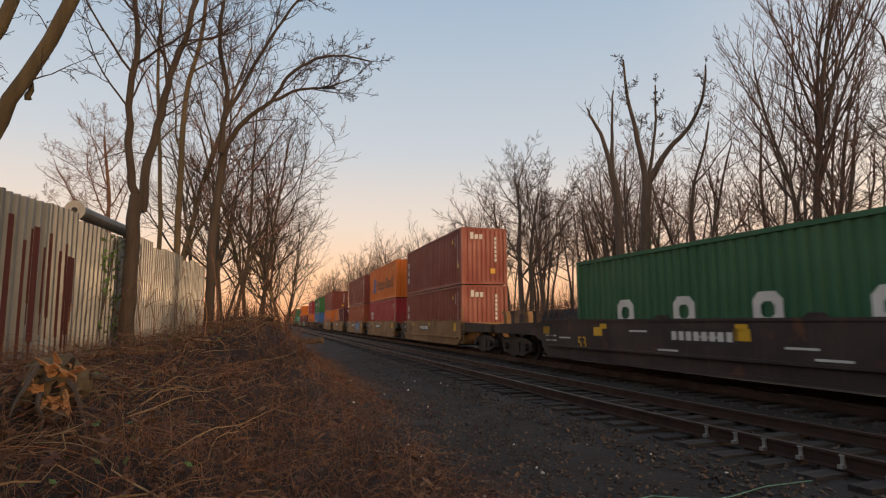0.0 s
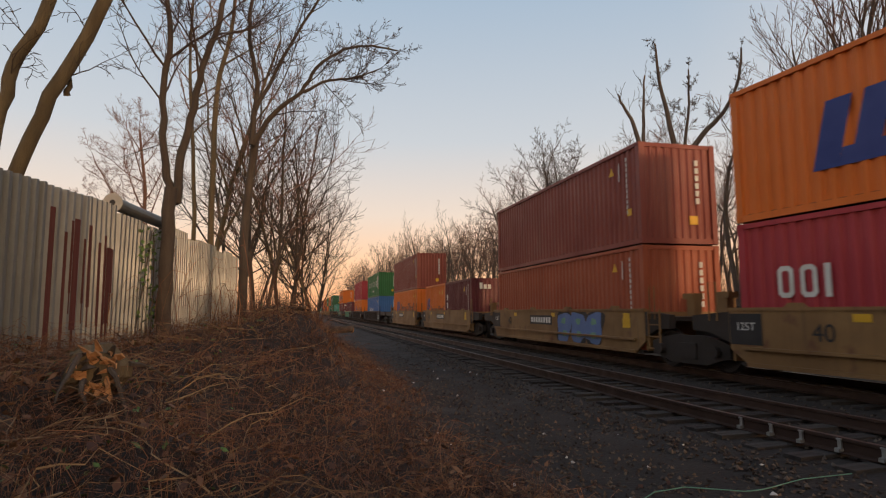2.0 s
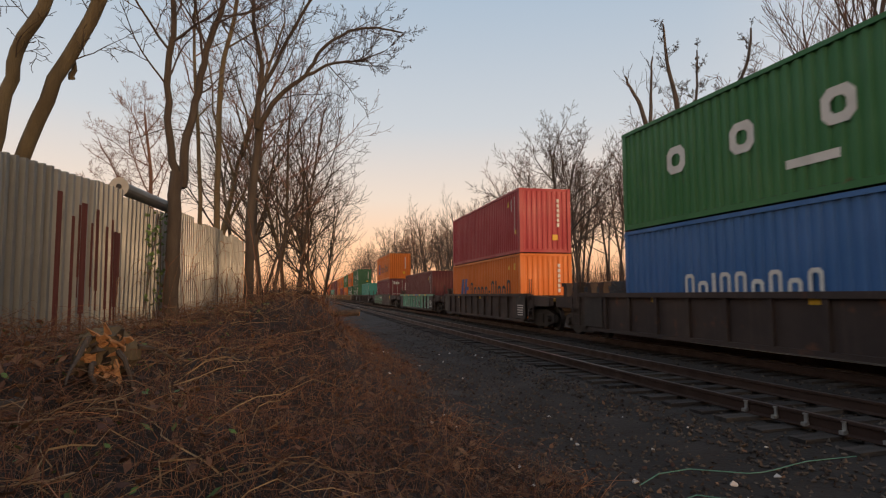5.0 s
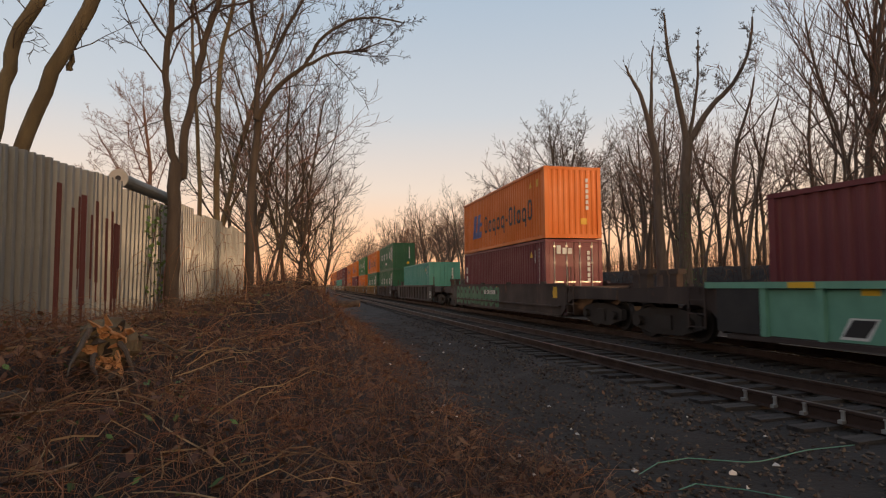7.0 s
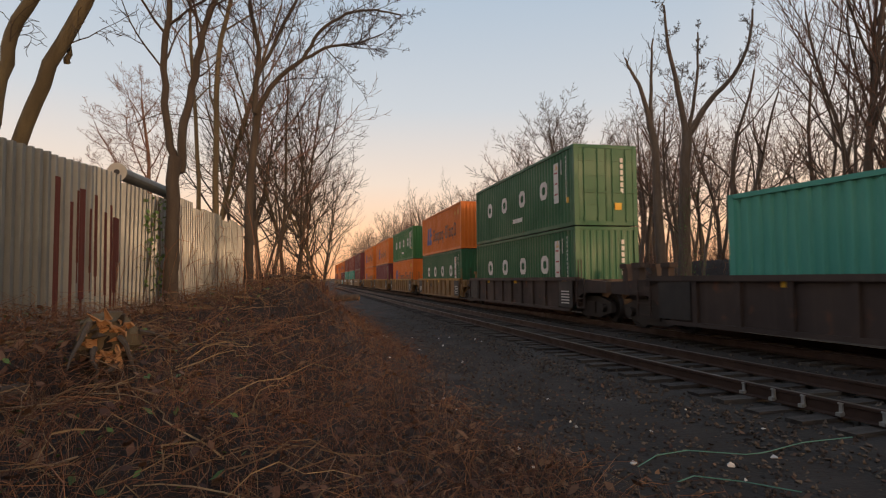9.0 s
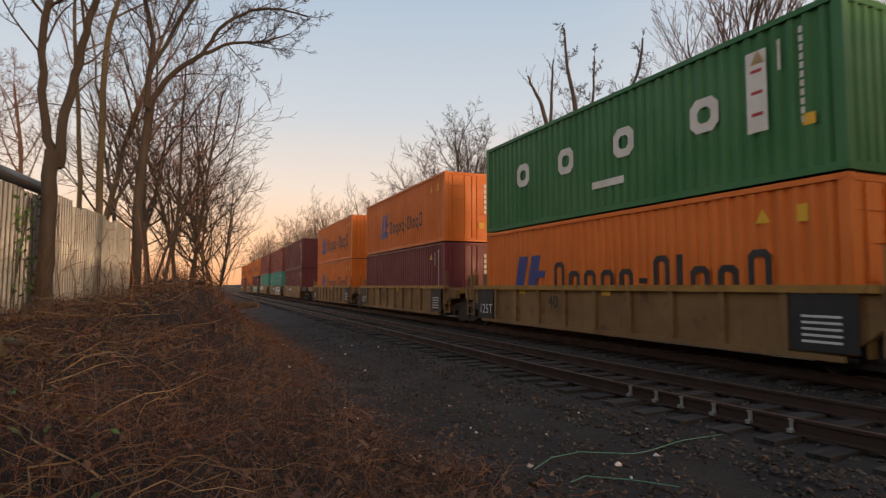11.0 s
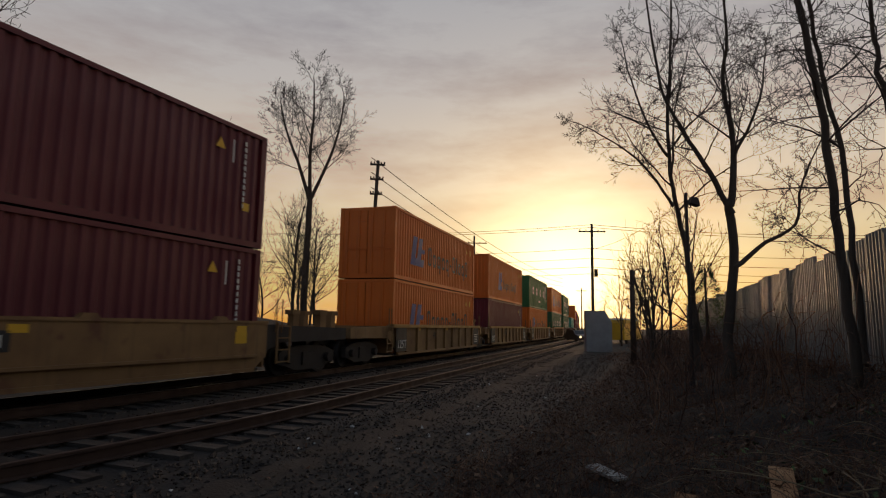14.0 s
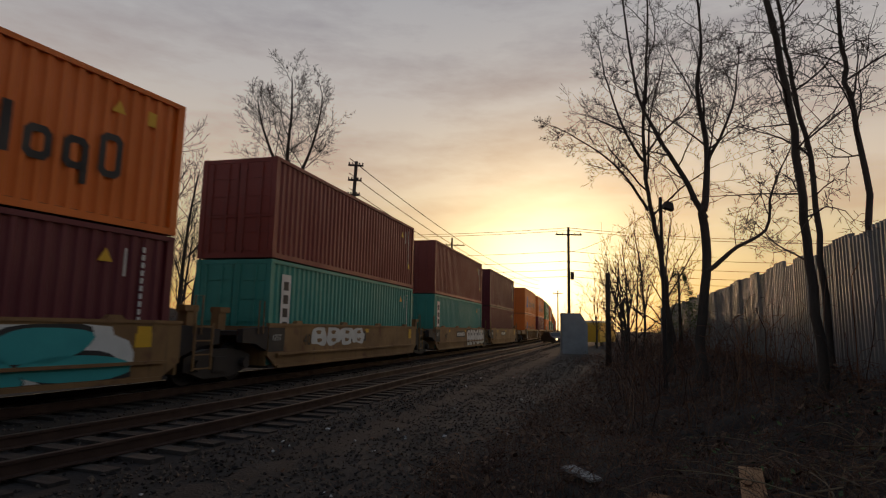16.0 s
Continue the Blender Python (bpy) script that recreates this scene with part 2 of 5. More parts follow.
class Geo:
    """Collects vertices and faces of one mesh."""

    def __init__(self):
        self.v, self.f = [], []

    def add(self, verts, faces):
        n = len(self.v)
        self.v.extend(verts)
        self.f.extend([tuple(i + n for i in f) for f in faces])
        return self

    def box(self, x0, x1, y0, y1, z0, z1, m=None):
        vs = [(x, y, z) for x in (x0, x1) for y in (y0, y1) for z in (z0, z1)]
        if m is not None:
            vs = [tuple(m @ Vector(q)) for q in vs]
        return self.add(vs, [(0, 1, 3, 2), (4, 6, 7, 5), (0, 4, 5, 1), (2, 3, 7, 6), (0, 2, 6, 4), (1, 5, 7, 3)])

    def prism(self, outline, y0, y1):
        """A closed outline in x and z, pulled from y0 to y1."""
        n = len(outline)
        vs = [(x, y0, z) for x, z in outline] + [(x, y1, z) for x, z in outline]
        fs = [(i, (i + 1) % n, n + (i + 1) % n, n + i) for i in range(n)]
        return self.add(vs, fs + [tuple(range(n))[::-1], tuple(range(n, 2 * n))])

    def tube(self, pts, radii, sides=6, caps=True):
        pts = [Vector(p) for p in pts]
        vs, fs, last = [], [], None
        for i, p in enumerate(pts):
            d = (pts[min(i + 1, len(pts) - 1)] - pts[max(i - 1, 0)]).normalized()
            if last is None:
                last = d.orthogonal().normalized()
            u = (last - d * last.dot(d)).normalized()
            w = d.cross(u)
            last = u
            for k in range(sides):
                a = 2 * math.pi * k / sides
                vs.append(tuple(p + (u * math.cos(a) + w * math.sin(a)) * radii[i]))
        for i in range(len(pts) - 1):
            for k in range(sides):
                q = (k + 1) % sides
                fs.append((i * sides + k, i * sides + q, (i + 1) * sides + q, (i + 1) * sides + k))
        if caps:
            fs += [tuple(range(sides))[::-1], tuple(range((len(pts) - 1) * sides, len(pts) * sides))]
        return self.add(vs, fs)

    def mesh(self, name, mat=None, smooth=False):
        me = bpy.data.meshes.new(name)
        me.from_pydata(self.v, [], self.f)
        me.materials.append(mat)
        if smooth:
            me.polygons.foreach_set("use_smooth", [True] * len(me.polygons))
        me.update()
        return me


def part(name, geo, mat, parent, label="", at=None, smooth=False):
    """One mesh object under a thing or a part; geo is a Geo or a mesh already made."""
    me = geo if isinstance(geo, bpy.types.Mesh) else geo.mesh(name, mat, smooth)
    ob = new(name, me)
    if isinstance(geo, bpy.types.Mesh):
        ob.material_slots[0].link = "OBJECT"
        ob.material_slots[0].material = mat
    ob.parent = parent
    if at is not None:
        ob.matrix_basis = at
    if label:
        tagged(ob, label)
    return ob


def thing(name, label, category, at=None, group="", kind=""):
    ob = new(name)
    ob.empty_display_size = 0.2
    if at is not None:
        ob.matrix_basis = at
    return tagged(ob, label, category, group, kind)


# ---- the line of the track ----
HEAD_A, HEAD_B, BEND = radians(-73.84), radians(-53.1), 9.0
STEP = 0.5
RANGE = np.arange(-460, 520 + STEP, STEP)
TURN_AT = np.clip((RANGE + BEND) / (2 * BEND), 0, 1) * (HEAD_B - HEAD_A) + HEAD_A + np.clip((RANGE - 50) / 80, 0, 1) * radians(4.5)
PX = np.concatenate([[0], np.cumsum(np.cos(TURN_AT))[:-1] * STEP])
PY = np.concatenate([[0], np.cumsum(np.sin(TURN_AT))[:-1] * STEP])
ZERO = int(np.argmin(np.abs(RANGE)))
# near side of the train passes here; the track centre lies 1.22 m further off
PX += 9.08 - PX[ZERO] - 1.22 * math.sin((HEAD_A + HEAD_B) / 2)
PY += 4.15 - PY[ZERO] + 1.22 * math.cos((HEAD_A + HEAD_B) / 2)


def on_line(s, n=0.0):
    """Plan point s metres along the train's track and n metres towards the camera's side, with the heading."""
    x, y, h = np.interp(s, RANGE, PX), np.interp(s, RANGE, PY), np.interp(s, RANGE, TURN_AT)
    return float(x + math.sin(h) * n), float(y - math.cos(h) * n), float(h)


def plan_of(x, y):
    """The s and n of plan points given as arrays."""
    keep = slice(0, None, 4)
    qx, qy, qh, qs = PX[keep], PY[keep], TURN_AT[keep], RANGE[keep]
    i = np.argmin((qx[None, :] - x[:, None]) ** 2 + (qy[None, :] - y[:, None]) ** 2, axis=1)
    dx, dy = x - qx[i], y - qy[i]
    return qs[i] + dx * np.cos(qh[i]) + dy * np.sin(qh[i]), dx * np.sin(qh[i]) - dy * np.cos(qh[i])


def smooth01(a):
    a = np.clip(a, 0, 1)
    return a * a * (3 - 2 * a)


def ground_z(x, y):
    """Height of the ground at plan points (arrays)."""
    x, y = np.atleast_1d(np.asarray(x, float)), np.atleast_1d(np.asarray(y, float))
    s, n = plan_of(x, y)
    z = np.full_like(x, -0.30)
    # the bank up to the fence, with a hump of dumped earth and brush ahead
    z += 1.05 * smooth01((n - 10.3) / 4.3)
    z += 1.6 * np.exp(-((s + 12) / 4.5) ** 2 - ((n - 10.45) / 1.3) ** 2) + 0.45 * np.exp(-((s + 11) / 3.5) ** 2 - ((n - 12.2) / 1.2) ** 2)
    z += 0.45 * np.exp(-((s + 6) / 4.0) ** 2 - ((n - 12) / 1.8) ** 2) + 0.9 * np.exp(-((s + 21) / 6.0) ** 2 - ((n - 11) / 1.9) ** 2)
    z += smooth01((n - 9.3) / 1.5) * smooth01((np.hypot(x, y) - 1.6) / 1.5) * (0.13 * np.sin(2.3 * x + 0.7 * y) * np.sin(1.9 * y - 0.6 * x + 1.0) + 0.07 * np.sin(4.1 * x + 2.0) * np.sin(3.7 * y))
    # a low bank along the far side of the line
    z += 2.9 * smooth01((-n - 9) / 9.0) * (1 - 0.75 * smooth01((s - 25) / 30))
    z += 0.07 * smooth01((2.4 - np.abs(n)) / 0.6) + 0.07 * smooth01((2.2 - np.abs(n - 4.15)) / 0.6)
    z += 0.05 * np.sin(x * 0.9 + 0.5 * y) * np.sin(y * 0.7) * smooth01((np.abs(n - 2) - 5) / 3)
    return z


def gz(x, y):
    return float(ground_z([x], [y])[0])

# ---- ground ----


def make_ground():
    k = np.linspace(-1, 1, 271)
    axis = np.sinh(k * 5.6) / np.sinh(5.6) * 1800
    gx, gy = np.meshgrid(axis, axis, indexing="ij")
    x, y = gx.ravel(), gy.ravel()
    z = ground_z(x, y)
    n_side = len(axis)
    idx = np.arange(n_side * n_side).reshape(n_side, n_side)
    faces = np.stack([idx[:-1, :-1], idx[1:, :-1], idx[1:, 1:], idx[:-1, 1:]], -1).reshape(-1, 4)
    me = bpy.data.meshes.new("ground")
    me.from_pydata(np.stack([x, y, z], 1).tolist(), [], faces.tolist())
    me.materials.append(GROUND)
    # bank and brush areas get the soil with shade in its colour
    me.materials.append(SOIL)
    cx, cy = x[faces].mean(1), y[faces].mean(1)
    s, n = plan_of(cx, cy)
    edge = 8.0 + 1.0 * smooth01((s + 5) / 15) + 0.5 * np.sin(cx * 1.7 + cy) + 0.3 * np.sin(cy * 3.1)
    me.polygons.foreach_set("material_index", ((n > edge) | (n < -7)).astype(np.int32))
    me.polygons.foreach_set("use_smooth", np.ones(len(faces), bool))
    ob = new("ground", me)
    tagged(ob, "dark cinder and leaf-littered ground rising to a fence", "ground", kind="structure")
    return ob


make_ground()


def make_track(name, n, s0, s1, label, shine):
    """Two rails on timber ties, laid along the line n metres to the camera's side."""
    top = thing(name, label, "railway track", kind="structure")
    ss = np.arange(s0, s1 + 0.1, 2.0)
    for side in (-0.7175, 0.7175):
        outline = [(-0.075, -0.172), (0.075, -0.172), (0.075, -0.160), (0.012, -0.145), (0.010, -0.045), (0.036, -0.036), (0.036, -0.004), (0.030, 0.0),
                   (-0.030, 0.0), (-0.036, -0.004), (-0.036, -0.036), (-0.010, -0.045), (-0.012, -0.145), (-0.075, -0.160)]
        vs, fs, m = [], [], len(outline)
        for s in ss:
            x, y, h = on_line(s, n + side)
            for a, z in outline:
                vs.append((x + math.sin(h) * a, y - math.cos(h) * a, z))
        for i in range(len(ss) - 1):
            for j in range(m):
                q = (j + 1) % m
                fs.append((i * m + j, i * m + q, (i + 1) * m + q, (i + 1) * m + j))
        g = Geo().add(vs, fs)
        rail = part("rail", g, RAILSTEEL, top)
        rail.data.materials.append(shine)
        rail.data.polygons.foreach_set("material_index", [1 if (k % m) == 7 else 0 for k in range(len(fs))])
    tie = Geo().box(-0.115, 0.115, -1.3, 1.3, -0.36, -0.172).mesh("tie", TIE)
    rng = random.Random(int(n * 10) + 5)
    far = Geo()
    near_s = -40 if n > 2 else -15
    for s in np.arange(s0, s1, 0.52):
        x, y, h = on_line(s, n + rng.uniform(-0.05, 0.05))
        m = pose(x, y, rng.uniform(-0.03, 0.0), 0, 0, math.degrees(h) + rng.uniform(-1.6, 1.6))
        if near_s < s < near_s + 150 * 0.52 * (1.2 if n > 2 else 0.6):
            part("tie", tie, TIE, top, at=m)
        elif -120 < s < 160:
            far.box(-0.115, 0.115, -1.3, 1.3, -0.36, -0.172, m)
    tagged(part("far_ties", far, TIE, top), kind="stuff")
    return top


NEAR_N = 3.8
near_track = make_track("track_near", NEAR_N, -420, 480, "empty rusty track on weathered timber ties", RAILWORN)
train_track = make_track("track_far", 0.0, -420, 480, "track under the freight train, polished rail heads", RAILTOP)
# rail anchors catching the light on the near rail
anchor = Geo().box(-0.02, 0.02, 0.012, 0.06, -0.17, -0.13).box(-0.014, 0.014, 0.012, 0.03, -0.13, -0.045).box(-0.02, 0.02, 0.0, 0.035, -0.045, -0.03).mesh("rail_anchor", CLIP)
for s in (-5.7, -5.25, -4.85, -4.4, -3.95, -3.5, -2.4):
    x, y, h = on_line(s, NEAR_N + 0.7175)
    part("rail_anchor", anchor, CLIP, near_track, "bright steel rail anchor", pose(x, y, 0.02, 0, 0, math.degrees(h) + 180) @ Matrix.Diagonal((1.5, 1.5, 1.05, 1)))

# ---- the train ----
CARS, LOADS = [], []
CL, CW, CH = 12.19, 2.44, 2.87


def corrugated(length, height, depth, count, flip=1):
    """A trapezoid-waved sheet in x and z, waves along y."""
    pitch = length / count
    xs = []
    for i in range(count):
        x0 = -length / 2 + i * pitch
        xs += [(x0, 0), (x0 + 0.34 * pitch, 0), (x0 + 0.5 * pitch, -depth), (x0 + 0.84 * pitch, -depth)]
    xs.append((length / 2, 0))
    vs = [(x, y * flip, z) for x, y in xs for z in (0, height)]
    fs = [(2 * i, 2 * i + 2, 2 * i + 3, 2 * i + 1) for i in range(len(xs) - 1)]
    return vs, fs


def container_meshes(length):
    """The shared meshes of a container of that length."""
    L, W, H = length / 2, CW / 2, CH
    d = {}
    n = int(round(length / 0.29))
    vs, fs = corrugated(length - 0.24, H - 0.24, 0.056, n)
    d["side"] = Geo().add([(x, y, z + 0.14) for x, y, z in vs], fs).mesh("side_panel")
    vs, fs = corrugated(CW - 0.26, H - 0.24, 0.040, 9)
    d["end"] = Geo().add([(y, x, z + 0.14) for x, y, z in vs], [f[::-1] for f in fs]).mesh("end_wall")
    vs, fs = corrugated(length - 0.2, CW - 0.1, 0.02, n)
    d["roof"] = Geo().add([(x, z - (CW - 0.1) / 2, y) for x, y, z in vs], fs).mesh("roof_panel")
    d["post"] = Geo().box(-0.09, 0.09, -0.08, 0.08, 0.1, H - 0.1).mesh("corner_post")
    d["casting"] = Geo().box(-0.09, 0.09, -0.082, 0.082, 0, 0.118).box(-0.10, 0.10, -0.05, 0.05, 0.03, 0.09).box(-0.05, 0.05, -0.09, 0.09, 0.03, 0.09).mesh("corner_casting")
    d["rail"] = Geo().box(-L + 0.09, L - 0.09, -0.035, 0.035, 0, 0.14).box(-L + 0.09, L - 0.09, -0.045, 0.02, 0, 0.02).mesh("side_rail")
    d["toprail"] = Geo().box(-L + 0.09, L - 0.09, -0.032, 0.032, -0.10, 0.0).mesh("top_rail")
    d["header"] = Geo().box(-0.07, 0.07, -W + 0.08, W - 0.08, -0.12, 0.0).mesh("end_header")
    d["sill"] = Geo().box(-0.07, 0.07, -W + 0.08, W - 0.08, 0.0, 0.15).mesh("end_sill")
    d["floor"] = Geo().box(-L + 0.1, L - 0.1, -W + 0.06, W - 0.06, 0.10, 0.16).mesh("floor_panel")
    g = Geo().box(-0.02, 0.02, -0.53, 0.53, 0.15, H - 0.13)
    for z in (0.2, 0.72, 1.24, 1.76, 2.28):
        g.box(0.02, 0.035, -0.49, 0.49, z, z + 0.42)
    d["door"] = g.mesh("door")
    g = Geo().tube([(0.06, 0, 0.12), (0.06, 0, H - 0.12)], [0.019] * 2, 6)
    for z in (0.22, 0.9, 1.9, 2.55):
        g.box(0.03, 0.075, -0.04, 0.04, z, z + 0.07)
    g.box(0.06, 0.085, -0.02, 0.36, 1.15, 1.20)
    d["bar"] = g.mesh("locking_bar")
    return d


MESHES = {40: container_meshes(CL), 20: container_meshes(6.06)}
COLOUR_WORDS = dict(orange="orange", brick="brick-red", maroon="dark maroon", wine="wine-red", red="crimson", rustred="faded rust-red",
                    green="green", dkgreen="dark green", teal="teal green", blue="blue")


def plate(parent, name, mat, x0, x1, z0, z1, y, label="", slant=0.0, thick=0.004):
    """A thin painted mark on the near side (y is the sheet's outer face)."""
    g = Geo().prism([(x0, z0), (x1, z0), (x1 + slant, z1), (x0 + slant, z1)], y - thick, y)
    return part(name, g, mat, parent, label)


def word_blocks(parent, mat, x, z, size, shape, y, label):
    """Lettering kept as plain blocks: one block a letter; 't' tall, 'x' low, 'p' hanging, '-' a dash, ' ' a gap."""
    pen = x
    for ch in shape:
        w = size * (1.02 if ch == "W" else 0.56 if ch in "txpC" else 0.3)
        if ch == "l":
            w = size * 0.2
        z0, z1 = {"t": (0, 1), "l": (0, 1), "x": (0, 0.7), "p": (-0.28, 0.7), "-": (0.3, 0.44), "C": (0, 1), "W": (0, 1), " ": (0, 0)}[ch]
        if ch != " ":
            hollow = Geo()
            a, b, c, d = pen, pen + w, z + z0 * size, z + z1 * size
            if w > 0.3 * size and ch != "-":
                # a chamfered ring
                k, ch_ = 0.27 * w, 0.22 * w
                def ring(a, b, c, d, q):
                    return [(a + q, c), (b - q, c), (b, c + q), (b, d - q), (b - q, d), (a + q, d), (a, d - q), (a, c + q)]
                out, inn = ring(a, b, c if ch != "p" else z, d, ch_), ring(a + k, b - k, (c if ch != "p" else z) + k, d - k, ch_ * 0.5)
                hollow.add([(px, yy, pz) for yy in (y, y - 0.004) for px, pz in out + inn],
                           [(16 + i, 16 + (i + 1) % 8, 24 + (i + 1) % 8, 24 + i) for i in range(8)])
                if ch == "p":
                    hollow.box(b - k, b, y - 0.004, y, c, z + 0.1 * size)
            else:
                hollow.box(a, b, y - 0.004, y, c, d)
            part("letter_block", hollow, mat, parent, label)
        pen += w + size * 0.23


def make_container(colour, design, door_front, length=40):
    d, m = MESHES[length], PAINT[colour]
    Ln = CL if length == 40 else 6.06
    L, W, H = Ln / 2, CW / 2, CH
    ends = "doors leading" if door_front else "doors trailing"
    words = {"hapags": "with small blue and black lettering", "hapag": "with blue and black lettering", "uasc": "with large white letters", "uascl": "with large low white letters", "tex": "with small white letters", "cai": "with white lettering",
             "dong": "with a white upright name board", "plain": "with small white codes", "nile": "with white and blue lettering"}[design]
    c = thing("shipping_container", f"{COLOUR_WORDS[colour]} corrugated steel container {words}", "container", group="containers on the train")
    part("side_panel", d["side"], m, c, at=pose(0, -W + 0.03, 0) @ Matrix.Diagonal((1, -1, 1, 1)))
    part("side_panel", d["side"], m, c, at=pose(0, W - 0.03, 0))
    part("roof_panel", d["roof"], m, c, at=pose(0, 0, H - 0.01))
    part("floor_panel", d["floor"], BLACK, c)
    sgn = 1 if door_front else -1
    part("end_wall", d["end"], m, c, at=pose(-sgn * (L - 0.03), 0, 0, 0, 0, 0 if sgn < 0 else 180))
    for q in (-0.545, 0.545):
        dr = part("door", d["door"], m, c, at=pose(sgn * (L - 0.05), q, 0, 0, 0, 0 if sgn > 0 else 180))
        for b in (-0.3, 0.22):
            part("locking_bar", d["bar"], CLIP if design == "tex" else m, dr, at=pose(0, b, 0))
    for ex in (-1, 1):
        part("end_header", d["header"], m, c, at=pose(ex * (L - 0.09), 0, H - 0.004))
        part("end_sill", d["sill"], m, c, at=pose(ex * (L - 0.09), 0, 0.004))
        for ey in (-1, 1):
            at = (ex * (L - 0.09), ey * (W - 0.082))
            part("corner_post", d["post"], m, c, at=pose(*at, 0))
            part("corner_casting", d["casting"], m, c, at=pose(*at, 0))
            part("corner_casting", d["casting"], m, c, at=pose(*at, H - 0.118))
    for ey in (-1, 1):
        part("side_rail", d["rail"], m, c, at=pose(0, ey * (W - 0.035), 0.0) @ Matrix.Diagonal((1, -ey, 1, 1)))
        part("top_rail", d["toprail"], m, c, at=pose(0, ey * (W - 0.032), H))
    y = -W + 0.028
    small = design == "hapags"
    if design in ("hapag", "hapags"):
        k = (0.72 if small else 1.0) if length == 40 else 0.62
        x = -L + ((3.0 if small else 1.8) if length == 40 else 0.3)
        # a slanted emblem of two strokes and a foot
        for j, (a, b) in enumerate(((0, 0.5), (0.72, 1.2))):
            plate(c, "emblem_stroke", NAVY, x + a * k, x + b * k, 0.72, 1.98, y, "blue painted emblem stroke", 0.34)
        plate(c, "emblem_stroke", NAVY, x + 0.5 * k, x + 1.62 * k, 0.72, 1.05, y - 0.001, "blue painted emblem foot", 0.1)
        plate(c, "emblem_stroke", NAVY, x + 1.0 * k, x + 1.75 * k, 1.32, 1.52, y - 0.001, "blue painted emblem bar", 0.06)
        word_blocks(c, INK, x + 2.25 * k, 0.88, 0.86 * k, "txpxp-tlxpt", y, "black painted lettering block")
    elif design in ("uasc", "uascl"):
        for j, xx in enumerate((-4.05, -1.8, 0.55, 2.95)):
            word_blocks(c, WHITE, xx, 1.24 if design == "uasc" else 0.93, 0.70, "W", y, "white painted lettering block")
        plate(c, "side_board", WHITE, 4.3, 4.72, 0.95, 2.45, y, "white marking board")
        for j in range(3):
            plate(c, "board_stripe", PAINT["red"], 4.4, 4.63, 1.25 + 0.4 * j, 1.31 + 0.4 * j, y - 0.004, "faded red stripe")
        plate(c, "code_bar", WHITE, -0.3, 0.9, 0.62, 0.80, y, "white unreadable text bar")
    elif design == "tex":
        for j, zz in enumerate((1.9, 1.4, 0.9)):
            plate(c, "code_bar", WHITE, -L + 0.35, -L + 0.62, zz - 0.16, zz + 0.2, y, "white lettering block")
        for j in range(3):
            g = Geo().box(L + 0.018, L + 0.026, -0.75 + j * 0.24, -0.58 + j * 0.24, 2.28, 2.52 + (0.1 if j == 0 else 0))
            part("letter_block", g, WHITE, c, "white lettering block on the end")
    elif design == "cai":
        word_blocks(c, WHITE, -L + 0.9, 1.3, 0.62, "Ctl", y, "white painted lettering block")
    elif design == "nile":
        word_blocks(c, WHITE, -L + 2.6, 0.95, 0.6, "txltCxtxt", y, "white painted lettering block")
    elif design == "dong":
        plate(c, "name_board", WHITE, -L + 0.62, -L + 1.12, 0.35, 2.5, y, "white upright name board")
        for j in range(5):
            plate(c, "letter_block", INK, -L + 0.74, -L + 1.0, 2.05 - 0.38 * j, 2.3 - 0.38 * j, y - 0.004, "dark lettering block")
    # codes, warning plates
    lx = L - 0.75
    if small or design == "hapag":
        plate(c, "warning_plate", SAFETY, lx - 0.15, lx + 0.05, 2.16, 2.46, y, "yellow height plate")
    else:
        for j in range(11):
            plate(c, "code_bar", WHITE, lx, lx + 0.06, 2.46 - 0.155 * j, 2.57 - 0.155 * j, y, "white code bar")
        plate(c, "code_bar", WHITE, lx - 0.40, lx - 0.35, 1.95, 2.5, y, "white code bar")
        plate(c, "warning_plate", SAFETY, lx + 0.02, lx + 0.24, 0.85, 1.05, y, "yellow height plate")
    g = Geo().prism([(lx - 0.95, 2.2), (lx - 0.65, 2.2), (lx - 0.80, 2.46)], y - 0.004, y)
    part("warning_triangle", g, SAFETY, c, "yellow warning triangle")
    fx = L + 0.018 if door_front else L - 0.012
    part("warning_plate", Geo().box(fx, fx + 0.01, 0.32, 0.58, 0.55, 0.80), SAFETY, c, "yellow warning plate")
    for j in range(6):
        part("code_bar", Geo().box(fx, fx + 0.01, 0.55, 0.66, 1.15 + j * 0.22, 1.31 + j * 0.22), WHITE, c, "white code bar")
    return c


# shared meshes of running gear
def wheel_mesh():
    prof = [(0.0, -0.07), (0.16, -0.085), (0.17, -0.04), (0.36, -0.03), (0.37, -0.065), (0.455, -0.065), (0.46, 0.045), (0.49, 0.05), (0.49, 0.075), (0.37, 0.075), (0.36, 0.02), (0.17, 0.03), (0.16, 0.07), (0.0, 0.07)]
    g, k = Geo(), 20
    vs = [(r * math.cos(2 * math.pi * i / k), y, r * math.sin(2 * math.pi * i / k)) for r, y in prof for i in range(k)]
    fs = [(j * k + i, j * k + (i + 1) % k, (j + 1) * k + (i + 1) % k, (j + 1) * k + i) for j in range(len(prof) - 1) for i in range(k)]
    return g.add(vs, fs).mesh("wheel")


